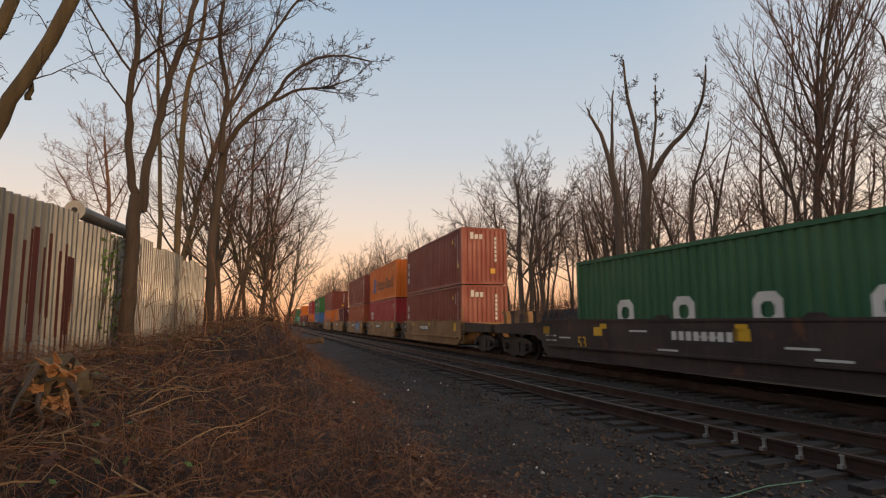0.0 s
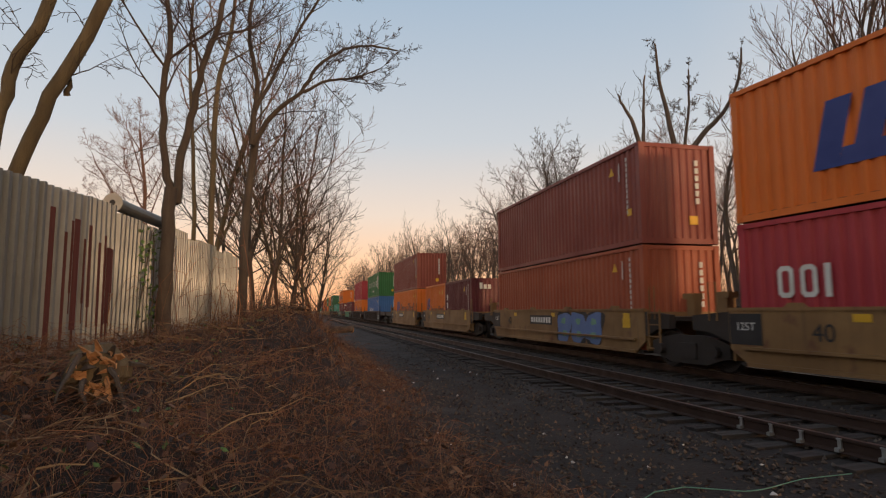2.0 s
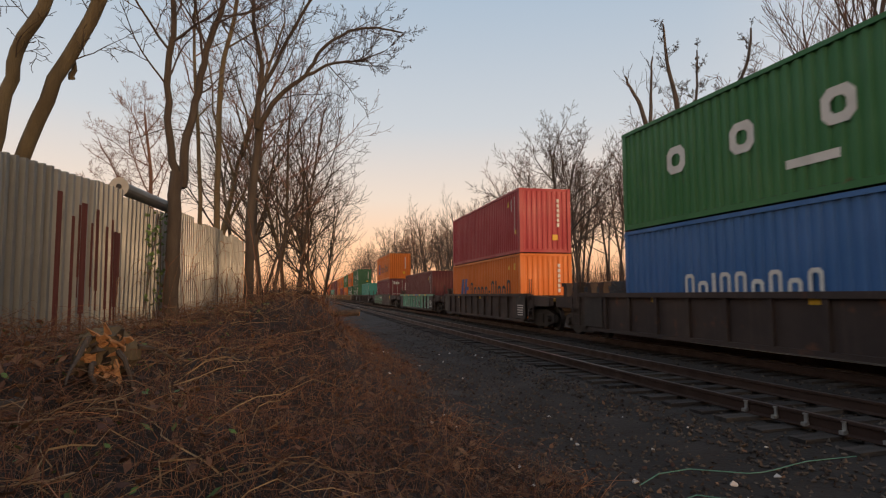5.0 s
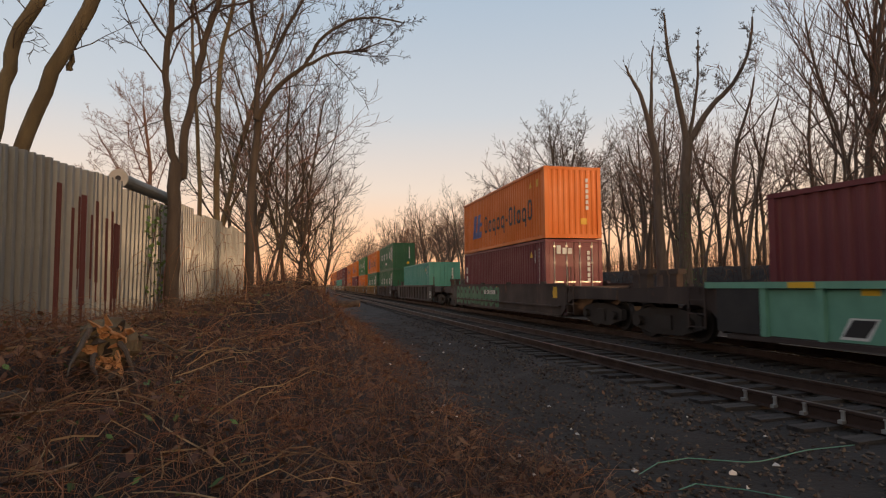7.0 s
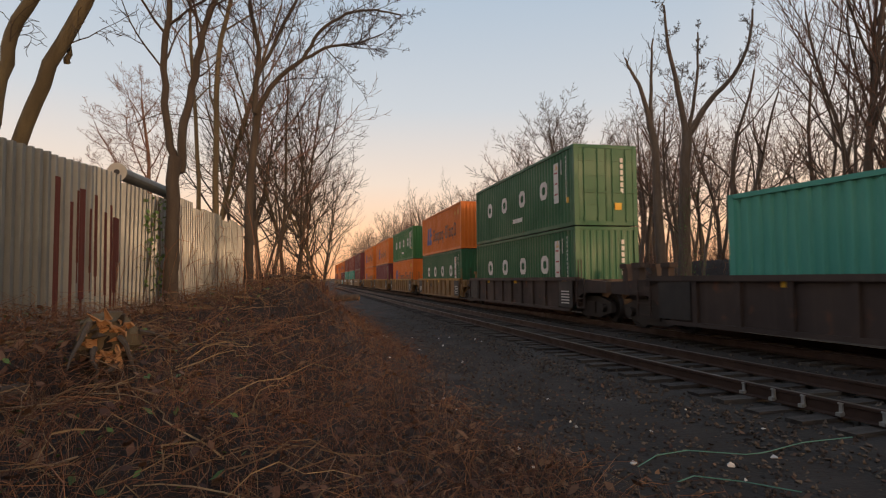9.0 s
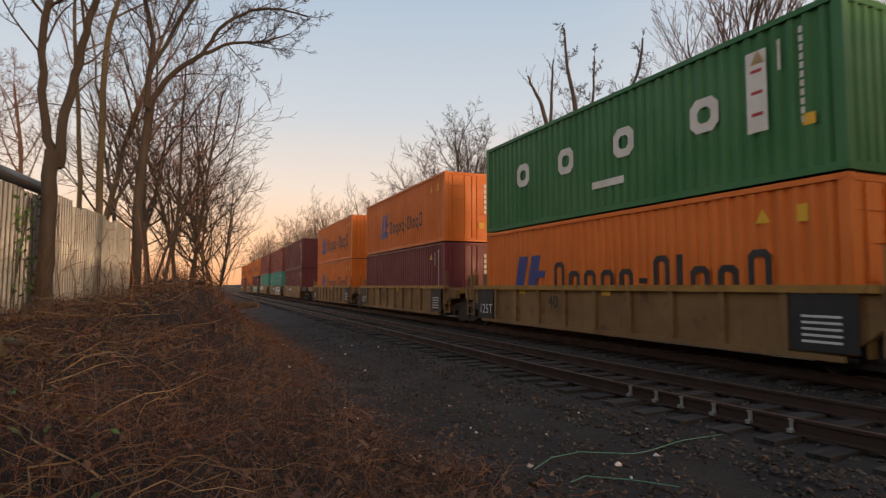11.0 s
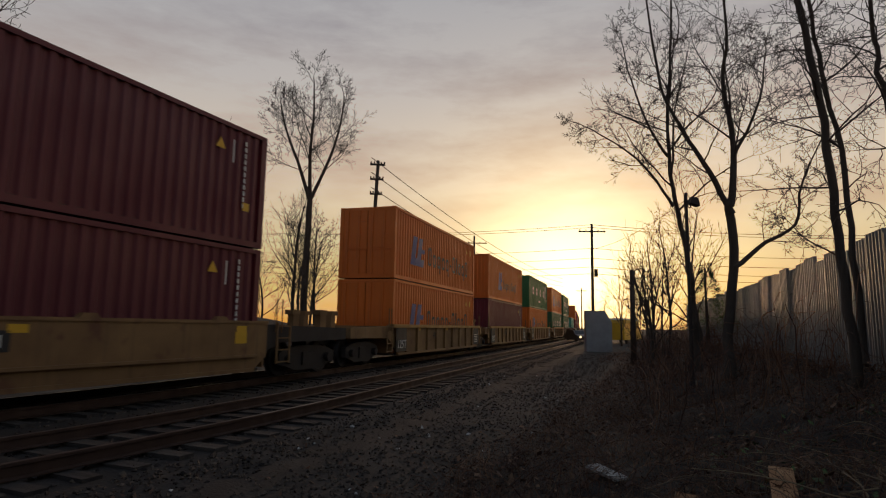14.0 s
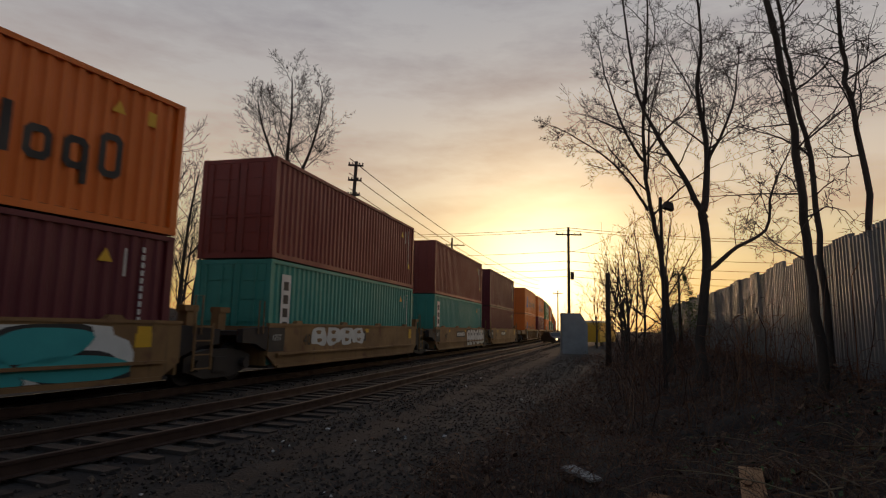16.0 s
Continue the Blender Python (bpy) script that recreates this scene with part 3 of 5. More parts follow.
WHEELM = wheel_mesh()
SIDEFRAME = Geo().prism([(-1.25, 0.36), (-0.98, 0.30), (-0.55, 0.17), (0.55, 0.17), (0.98, 0.30), (1.25, 0.36), (1.25, 0.66), (0.95, 0.76), (0.45, 0.84), (-0.45, 0.84), (-0.95, 0.76), (-1.25, 0.66)], -0.08, 0.08).mesh("side_frame")
AXLE = Geo().tube([(0, -0.95, 0), (0, 0.95, 0)], [0.08, 0.08], 8).mesh("axle")
BEARING = Geo().tube([(0, -0.14, 0), (0, 0.06, 0)], [0.13, 0.13], 10).mesh("bearing_cap")
SPRING = Geo().box(-0.28, 0.28, -0.07, 0.07, 0.3, 0.66).mesh("spring_nest")
BOLSTER = Geo().box(-0.2, 0.2, -1.0, 1.0, 0.45, 0.72).mesh("bolster")


def add_truck(parent, x):
    """A four-wheel truck as a part of the car, its wheels parts of the truck."""
    tr = part("truck", BOLSTER, BLACK, parent, "grimy four-wheel truck", pose(x, 0, 0))
    for sy in (-1, 1):
        part("side_frame", SIDEFRAME, BLACK, tr, at=pose(0, sy * 1.0, 0))
        part("spring_nest", SPRING, BLACK, tr, at=pose(0, sy * 1.06, 0))
        for wx in (-0.89, 0.89):
            part("wheel", WHEELM, BLACK, tr, at=pose(wx, sy * 0.75, 0.49) @ Matrix.Diagonal((1, -sy, 1, 1)))
            part("bearing_cap", BEARING, BLACK, tr, at=pose(wx, sy * 1.08, 0.49))
    for wx in (-0.89, 0.89):
        part("axle", AXLE, BLACK, tr, at=pose(wx, 0, 0.49))


def make_car(style, colour, well, pitch, graffiti="", truck_front=True, truck_rear=True, mark="40", reach=None):
    """A container well car. style 'smooth' has plain sides with a lower ledge, 'ribbed' has outside posts under a yellow chord."""
    body = {"tan": TAN, "dark": DARKCAR}[colour]
    words = {"smooth": "flat-sided", "ribbed": "ribbed"}[style]
    extra = {"": "", "ones": ", sprayed white graffiti", "teal": ", sprayed teal graffiti", "mint": ", mint-green painted panels", "green": ", green graffiti", "neut": ", pale graffiti", "blue": ", blue-grey graffiti"}[graffiti]
    name = "tan" if colour == "tan" else "dark brown"
    c = thing("well_car", f"{name} {words} steel container well car{extra}", "rail car", group="well cars of the train")
    h, e = well / 2, pitch / 2
    reach = reach or {1: e, -1: e}
    zb, zt, yo = 0.28, 1.44, 1.44
    for sy in (-1, 1):
        nm = "side_wall"
        g = Geo().prism([(-h, zt), (-h, 0.62), (-h + 0.5, zb), (h - 0.5, zb), (h, 0.62), (h, zt)], sy * 1.31, sy * 1.37)
        sw = part(nm, g, body, c)
        if style == "ribbed":
            part("top_chord", Geo().box(-h - 0.25, h + 0.25, sy * 1.30, sy * 1.49, zt - 0.10, zt + 0.03), YELLOWTOP if colour == "tan" else MINT if graffiti == "mint" else body, sw, "worn yellow top chord" if colour == "tan" else "painted top chord")
            part("bottom_sill", Geo().box(-h + 0.3, h - 0.3, sy * 1.371, sy * 1.46, zb, zb + 0.10), body, sw)
            k = int(round(well / 1.22))
            for j in range(1, k):
                x = -h + j * well / k
                part("side_post", Geo().prism([(x - 0.07, zb + 0.1), (x + 0.07, zb + 0.1), (x + 0.07, zt - 0.1), (x - 0.07, zt - 0.1)], sy * 1.371, sy * 1.455), MINT if graffiti == "mint" and j < k * 0.75 else body, sw)
        else:
            part("top_chord", Geo().box(-h, h, sy * 1.29, sy * 1.40, zt - 0.02, zt + 0.045), body, sw)
            part("side_ledge", Geo().prism([(-h + 0.4, zb + 0.34), (h - 0.4, zb + 0.34), (h - 0.4, zb + 0.40), (-h + 0.4, zb + 0.40)], sy * 1.371, sy * 1.46), body, sw)
            part("bottom_sill", Geo().box(-h + 0.45, h - 0.45, sy * 1.371, sy * 1.42, zb, zb + 0.08), body, sw)
            for j in range(4):
                x = -h + well * (j + 0.5) / 4
                part("guide_block", Geo().prism([(x - 0.22, zt + 0.046), (x + 0.22, zt + 0.046), (x + 0.12, zt + 0.13), (x - 0.12, zt + 0.13)], sy * 1.28, sy * 1.40), body, sw)
    part("well_floor", Geo().box(-h + 0.2, h - 0.2, -1.30, 1.30, zb, zb + 0.07), BLACK, c)
    for ex in (-1, 1):
        # bulkhead, sloping shroud over the truck, end platform with walkway
        part("bulkhead", Geo().box(min(ex * h, ex * (h - 0.06)), max(ex * h, ex * (h - 0.06)), -1.30, 1.30, zb + 0.08, zt - 0.05), body, c)
        e = reach[ex]
        tipx = e - 0.42
        for sy in (-1, 1):
            g = Geo().prism([(ex * (h + 0.004), zt - 0.04), (ex * (h + 0.004), 0.62 if style == "ribbed" else 0.75), (ex * (h + 0.22), 0.82), (ex * (h + 0.55), 0.95), (ex * tipx, 0.98), (ex * tipx, zt - 0.12)][::ex], sy * 1.18, sy * 1.36)
            part("end_shroud", g, BLACK if (colour == "tan" and style == "smooth") else body, c)
        part("end_platform", Geo().box(min(ex * (h + 0.01), ex * tipx), max(ex * (h + 0.01), ex * tipx), -1.17, 1.17, 1.16, 1.27), BLACK if style == "smooth" else YELLOWTOP, c)
        part("draft_box", Geo().box(min(ex * (e - 0.9), ex * (e - 0.08)), max(ex * (e - 0.9), ex * (e - 0.08)), -0.26, 0.26, 0.74, 1.12), BLACK, c, "grimy coupling")
        part("walkway_post", Geo().box(min(ex * (tipx - 0.30), ex * tipx), max(ex * (tipx - 0.30), ex * tipx), -0.62, -0.40, 1.28, 1.72).box(min(ex * (tipx - 0.4), ex * tipx), max(ex * (tipx - 0.4), ex * tipx), -0.66, -0.36, 1.72, 1.86), body, c)
        part("walkway_post", Geo().box(min(ex * (tipx - 0.30), ex * tipx), max(ex * (tipx - 0.30), ex * tipx), 0.40, 0.62, 1.28, 1.72).box(min(ex * (tipx - 0.4), ex * tipx), max(ex * (tipx - 0.4), ex * tipx), 0.36, 0.66, 1.72, 1.86), body, c)
        # grab irons and ladder on the near corner
        gx = ex * (h + 0.30)
        hoop = [(gx, -1.40, 1.2), (gx, -1.40, 2.05), (gx + 0.22 * ex, -1.40, 2.05), (gx + 0.22 * ex, -1.40, 1.2)]
        part("grab_iron", Geo().tube(hoop, [0.018] * 4, 5), body, c, "bent steel grab iron")
        if ex > 0 or style == "ribbed":
            lad = Geo()
            for lx in (h + 0.30, h + 0.80):
                lad.box(ex * lx - 0.02, ex * lx + 0.02, -1.47, -1.43, 0.42, 1.45)
            for z in (0.45, 0.75, 1.05, 1.35):
                lad.box(min(ex * (h + 0.30), ex * (h + 0.80)), max(ex * (h + 0.30), ex * (h + 0.80)), -1.47, -1.44, z, z + 0.03)
            part("ladder", lad, body, c, "steel corner ladder")
    # markings on the near side
    y = -1.375
    for x in (h - 0.9, 0.4, -h * 0.55):
        plate(c, "reflector", SAFETY, x - 0.16, x + 0.16, zt - 0.22, zt - 0.08, y, "yellow reflector strip")
    if style == "smooth":
        plate(c, "reflector", SAFETY, h - 1.1, h - 0.72, 0.95, 1.22, y, "yellow square mark")
        plate(c, "end_board", INK, -h + 0.02, -h + 0.82, 0.72, 1.36, y, "black end board")
        plate(c, "number_board", INK, -2.1 + 0.3, 0.3, 0.92, 1.26, y, "black number board")
        for j in range(8):
            plate(c, "number_bar", WHITE, -1.68 + j * 0.24, -1.52 + j * 0.24, 0.99, 1.19, y - 0.004, "white number bar")
    else:
        plate(c, "end_board", INK, -h + 0.05, -h + 1.15, zb + 0.14, zt - 0.11, y - 0.088, "black end board")
        plate(c, "end_board", INK, h - 1.15, h - 0.05, zb + 0.14, zt - 0.11, y - 0.088, "black end board")
        for j in range(5):
            plate(c, "text_bar", WHITE, h - 0.95, h - 0.30, 0.55 + j * 0.10, 0.59 + j * 0.10, y - 0.092, "white unreadable text bar")
    if colour == "dark" and style == "smooth" and not graffiti:
        cu = bpy.data.curves.new("stencil", "FONT")
        cu.body, cu.size, cu.extrude = "53", 0.52, 0.002
        cu.materials.append(SAFETY)
        ob = new("stencil", cu)
        ob.parent = c
        ob.matrix_basis = pose(-h + 2.3, y - 0.006, 0.62, 90, 0, 0)
        tagged(ob, "faded yellow load figures")
        for x0, z0 in ((0.3, 0.95), (0.3, 0.80), (1.2, 0.90), (4.9, 1.15), (6.0, 0.72), (7.4, 1.05), (7.2, 0.62), (9.6, 0.9), (10.2, 0.72)):
            plate(c, "text_bar", WHITE, -h + x0, -h + x0 + 0.7, z0, z0 + 0.045, y, "faded white text bar")
        for x0 in (0.15, 3.2, 8.4):
            plate(c, "reflector", SAFETY, -h + x0, -h + x0 + 0.42, 1.02, 1.26, y, "yellow square mark")
    if colour == "tan":
        for txt, x, z, size, mat in ((mark, -h + 1.9 if style == "smooth" else -h + 4.4, 0.86, 0.34, INK), ("125T", -h + 0.18, 0.55 if style == "ribbed" else 1.02, 0.33 if style == "ribbed" else 0.17, WHITE)):
            cu = bpy.data.curves.new("stencil", "FONT")
            cu.body, cu.size, cu.extrude = txt, size * 1.35, 0.002
            cu.materials.append(mat)
            ob = new("stencil", cu)
            ob.parent = c
            ob.matrix_basis = pose(x, y - 0.096 if style == "ribbed" else y - 0.006, z, 90, 0, 0)
            tagged(ob, "stencilled load figures")
    rng = random.Random(len(CARS) * 7 + 1)
    sprays = {"ones": (WHITE, INK, h - 5.4, 5.2), "green": (GREENSPRAY, INK, -h + 0.8, 8.2), "neut": (WHITE, TAN, -h + 2.4, 4.0), "blue": (BLUESPRAY, MINT, h - 5.5, 3.2)}

    def blob(cx, cz, rx, rz, mat, depth, words, lean=0.0, lobes=3, rough=0.12):
        """A sprayed shape with a wavy rounded outline, kept inside the car's side."""
        ph, pts = rng.uniform(0, 6.28), []
        for i in range(22):
            an = 2 * math.pi * i / 22
            q = 1 + rough * math.sin(lobes * an + ph) + rough * 0.6 * math.sin((lobes + 2) * an + 2 * ph)
            ux, uz = abs(math.cos(an)) ** 0.7 * math.copysign(1, math.cos(an)), abs(math.sin(an)) ** 0.7 * math.copysign(1, math.sin(an))
            dz = max(zb + 0.10, min(zt - 0.05, cz + rz * q * uz)) - cz
            pts.append((cx + rx * q * ux + lean * dz, cz + dz))
        part("graffiti", Geo().prism(pts, y - 0.002 - depth * 0.003, y - 0.001 - depth * 0.003), mat, c, words)

    if graffiti in sprays:
        a, b, x, w = sprays[graffiti]
        k = max(3, int(w / 0.82))
        tall = 0.30 if graffiti == "neut" else 0.50
        mid = 1.12 if graffiti == "neut" else 0.88
        for j in range(k):
            cx = x + (j + 0.5) * w / k
            lean = rng.uniform(-0.1, 0.25)
            if graffiti != "neut":
                blob(cx, mid, w / k * 0.60, tall + 0.05, INK, 0, "dark sprayed outline", lean)
            blob(cx, mid, w / k * 0.50, tall, a, 1, "sprayed graffiti bubble", lean)
            for q in (-0.22, 0.2):
                blob(cx + rng.uniform(-0.05, 0.05), mid + q * tall * 2, w / k * 0.16, tall * 0.20, b, 2, "sprayed graffiti gap", lean)
    if graffiti == "teal":
        blob(h - 4.2, 0.86, 3.1, 0.56, WHITE, 0, "white sprayed background", 0.3, 5, 0.10)
        for cx, cz, rx, rz, lean in ((h - 6.0, 0.95, 0.62, 0.36, 0.2), (h - 3.9, 0.82, 0.50, 0.56, -0.9), (h - 2.9, 1.02, 0.85, 0.30, 0.4), (h - 2.2, 0.60, 0.95, 0.24, -0.8), (h - 4.9, 0.6, 0.5, 0.24, 0.5)):
            blob(cx, cz, rx + 0.07, rz + 0.06, INK, 1, "dark sprayed outline", lean, 2, 0.08)
            blob(cx, cz, rx, rz, TEALSPRAY if rx > 0.49 and cx > h - 5.5 else WHITE, 2, "teal sprayed stroke", lean, 2, 0.08)
    if graffiti == "mint":
        plate(c, "painted_panel", MINT, -h + 1.2, h * 0.80, zb + 0.12, zt - 0.12, y + 0.001, "mint-green painted panel")
        plate(c, "painted_panel", INK, h * 0.80, h * 0.85, zb + 0.12, zt - 0.12, y + 0.001, "black sprayed edge")
        plate(c, "painted_panel", BLUESPRAY, h * 0.05, h * 0.18, zt - 0.098, zt + 0.028, y - 0.117, "blue painted patch on the chord")
        for q in (-0.75, -0.42, -0.05, 0.3, 0.62):
            plate(c, "reflector", SAFETY, h * q, h * q + 0.55, zt - 0.09, zt + 0.02, y - 0.121, "yellow reflector strip")
        for q, z0, ht, wd, lean in ((0.70, 0.5, 0.55, 0.22, 0.1), (0.60, 0.45, 0.42, 0.30, -0.2), (0.44, 0.42, 0.75, 0.14, 0.1), (0.22, 0.52, 0.40, 0.45, -0.25), (0.06, 0.42, 0.75, 0.14, -0.12), (-0.18, 0.85, 0.16, 0.60, 0.0), (-0.2, 0.42, 0.18, 0.45, 0.0), (-0.45, 0.45, 0.62, 0.20, -0.2), (-0.62, 0.5, 0.3, 0.4, 0.2)):
            plate(c, "graffiti", WHITE, h * q - 0.06, h * q + wd + 0.05, z0 - 0.05, z0 + ht + 0.03, y - 0.003, "white sprayed edge", lean)
            plate(c, "graffiti", INK, h * q, h * q + wd, z0, z0 + ht, y - 0.008, "black sprayed shape", lean)
    if truck_front:
        add_truck(c, e if not isinstance(truck_front, float) else truck_front)
    if truck_rear:
        add_truck(c, -e if not isinstance(truck_rear, float) else truck_rear)
    return c


def load(car_c, top, bottom):
    """Containers of a car: (colour, design, doors leading) or None."""
    out = []
    if bottom:
        if isinstance(bottom, list):
            for (col, des, dr), off in zip(bottom, (-3.08, 3.08)):
                out.append((make_container(col, des, dr, 20), off, 0.37))
        else:
            out.append((make_container(*bottom), 0.0, 0.37))
    if top:
        out.append((make_container(*top), 0.0, 0.37 + CH + 0.045))
    for ob, off, z in out:
        LOADS.append((ob, car_c + off, z, 3.0 if off else 6.0))


O, B_, F = "orange", False, True
# centre along the line at the start, style, colour, well length, pitch, graffiti, top, bottom
TRAIN = [
    (-8.6, "smooth", "dark", 16.4, 20.4, "", None, ("dkgreen", "uascl", B_)),
    (-32.2, "smooth", "tan", 12.6, 15.8, "", ("brick", "tex", B_), ("brick", "tex", B_)),
    (-48.1, "smooth", "tan", 12.6, 15.8, "", (O, "hapag", B_), ("red", "cai", B_)),
    (-63.8, "smooth", "tan", 12.6, 15.8, "blue", ("brick", "plain", B_), ("rustred", "plain", B_)),
    (-80.6, "smooth", "tan", 12.6, 15.8, "", None, [(O, "hapag", B_), ("maroon", "tex", B_)]),
    (-96.2, "smooth", "tan", 12.6, 15.8, "", ("brick", "plain", B_), (O, "hapag", B_)),
    (-120.4, "ribbed", "dark", 16.4, 20.8, "", ("green", "uasc", B_), ("blue", "nile", B_)),
    (-141.3, "ribbed", "dark", 14.6, 18.4, "", ("red", "plain", B_), (O, "hapag", B_)),
    (-160.0, "ribbed", "dark", 14.6, 18.4, "mint", None, ("maroon", "plain", B_)),
    (-183.5, "smooth", "dark", 16.4, 21.0, "green", (O, "hapag", B_), ("wine", "tex", F)),
    (-206.1, "ribbed", "dark", 16.4, 20.4, "", None, ("teal", "plain", F)),
    (-225.8, "ribbed", "dark", 12.7, 15.6, "", ("dkgreen", "uasc", F), ("dkgreen", "uasc", B_)),
    (-241.3, "ribbed", "tan", 12.7, 15.6, "", (O, "hapag", B_), ("dkgreen", "uasc", B_)),
    (-257.95, "ribbed", "tan", 12.7, 15.9, "", ("green", "uasc", B_), (O, "hapag", F)),
    (-273.95, "ribbed", "tan", 12.7, 15.9, "", (O, "hapags", F), ("wine", "plain", F)),
    (-289.9, "ribbed", "tan", 12.7, 15.9, "", (O, "hapag", B_), (O, "hapag", B_)),
    (-310.7, "smooth", "tan", 12.6, 15.6, "", ("maroon", "plain", B_), ("maroon", "plain", B_)),
    (-326.1, "smooth", "tan", 12.6, 15.6, "ones", ("brick", "plain", B_), ("teal", "dong", B_)),
    (-342.0, "smooth", "tan", 12.6, 15.6, "neut", ("brick", "plain", B_), ("teal", "dong", B_)),
    (-357.8, "smooth", "tan", 12.6, 15.6, "teal", (O, "hapag", B_), ("maroon", "plain", B_)),
    (-373.0, "smooth", "tan", 12.6, 15.6, "", (O, "hapag", B_), (O, "hapag", B_)),
    (-393.0, "smooth", "tan", 12.6, 15.6, "", (O, "hapag", B_), ("brick", "plain", B_)),
]
SPEED = 22.5
for i, (c, style, colour, well, pitch, spray, top, bottom) in enumerate(TRAIN):
    front_gap = TRAIN[i - 1][0] - c if i else 99
    rear_gap = c - TRAIN[i + 1][0] if i + 1 < len(TRAIN) else 99
    # articulated units share the truck behind them; single cars have their own pair
    shared_f, shared_r = front_gap < 16.4, rear_gap < 16.4
    half = well / 2
    reach = {}
    for ex, gap, other in ((1, front_gap, TRAIN[i - 1][3] / 2 if i else 0), (-1, rear_gap, TRAIN[i + 1][3] / 2 if i + 1 < len(TRAIN) else 0)):
        reach[ex] = pitch / 2 if gap > 90 else half + (gap - half - other) / 2 - 0.06
    tf = False if shared_f else reach[1] - 1.9
    tr_ = -rear_gap / 2 if shared_r else -(reach[-1] - 1.9)
    car = make_car(style, colour, well, pitch if not (shared_f or shared_r) else min(pitch, 15.7), spray, tf, tr_, reach=reach)
    CARS.append((car, c))
    load(c, top, bottom)


def motions():
    """The train runs along its line at a steady speed; each car and container follows the bend."""
    def rows(c, z, half):
        out = []
        for k in range(33):
            t = k * 0.5
            s = c + SPEED * t
            x0, y0, _ = on_line(s - half)
            x1, y1, _ = on_line(s + half)
            out.append((t, pose((x0 + x1) / 2, (y0 + y1) / 2, z, 0, 0, math.degrees(math.atan2(y1 - y0, x1 - x0)))))
        return out
    for ob, c in CARS:
        walk(ob, rows(c, 0.0, 6.0))
    for ob, c, z, half in LOADS:
        walk(ob, rows(c, z, half))

def view(yaw, ahead, right):
    a = radians(yaw)
    return (-math.sin(a) * ahead + math.cos(a) * right, math.cos(a) * ahead + math.sin(a) * right)


# the two directions in which the place is seen most
WEST, SOUTH = 3.2, -127.2
# ---- fence ----
FENCE_N = 14.7


def make_fence():
    f = thing("corrugated_fence", "tall weathered corrugated steel sheet fence", "fence", kind="structure")
    wave = []
    for i in range(6):
        x = i * 0.15
        wave += [(x, -0.034), (x + 0.050, -0.034), (x + 0.075, 0.034), (x + 0.125, 0.034)]
    wave.append((0.90, -0.034))
    meshes = []
    for hgt in (2.62, 2.68, 2.56):
        vs = [(x - 0.45, y, z) for x, y in wave for z in (0, hgt)] + [(x - 0.45, y + 0.004, z) for x, y in wave for z in (0, hgt)]
        n = len(wave)
        fs = [(2 * i, 2 * i + 2, 2 * i + 3, 2 * i + 1) for i in range(n - 1)] + [(2 * n + 2 * i, 2 * n + 2 * i + 1, 2 * n + 2 * i + 3, 2 * n + 2 * i + 2) for i in range(n - 1)]
        fs += [(2 * i + 1, 2 * i + 3, 2 * n + 2 * i + 3, 2 * n + 2 * i + 1) for i in range(n - 1)]
        meshes.append(Geo().add(vs, fs).mesh("sheet"))
    rng = random.Random(4)
    corners = [Vector((*view(WEST, 18.6, -6.35), 0)), Vector((*view(WEST, 12.6, -5.62), 0)), Vector((*view(WEST, 9.0, -5.36), 0)), Vector((*view(WEST, 7.2, -5.45), 0)), Vector((*view(WEST, 1.5, -4.9), 0)), Vector((*view(SOUTH, 4.0, 5.2), 0)), Vector((*view(SOUTH, 9.2, 6.9), 0)), Vector((*view(SOUTH, 20.8, 10.3), 0)), Vector((*view(SOUTH, 44, 16.5), 0))]
    run = 0.0
    for a, b in zip(corners, corners[1:]):
        d = (b - a)
        heading = math.degrees(math.atan2(d.y, d.x))
        k = max(1, int(round(d.length / 0.88)))
        for j in range(k):
            q = a + d * ((j + 0.5) / k)
            m = pose(q.x, q.y, 0.54 + rng.uniform(-0.03, 0.03), rng.uniform(-0.8, 0.5), rng.uniform(-0.35, 0.35), heading) @ Matrix.Diagonal((d.length / k / 0.86, 1, 1, 1))
            part("sheet", rng.choice(meshes), FENCE, f, at=m)
            if 8.7 < run < 10.2:
                for kk in range(5):
                    a0 = rng.uniform(-0.42, 0.36)
                    w = rng.uniform(0.04, 0.12)
                    z1, z0 = rng.uniform(1.9, 2.4), rng.uniform(0.2, 1.3)
                    for sy in (-1, 1):
                        g = Geo().box(a0, a0 + w, min(sy * 0.038, sy * 0.043), max(sy * 0.038, sy * 0.043), z0, z1).box(a0 + w * 0.3, a0 + w * 0.7, min(sy * 0.038, sy * 0.043), max(sy * 0.038, sy * 0.043), z0 - 0.3, z0)
                        part("rust_streak", g, FENCERUST, f, "dark red rust streak", m)
            run += d.length / k
    return f


make_fence()

# ---- trees ----


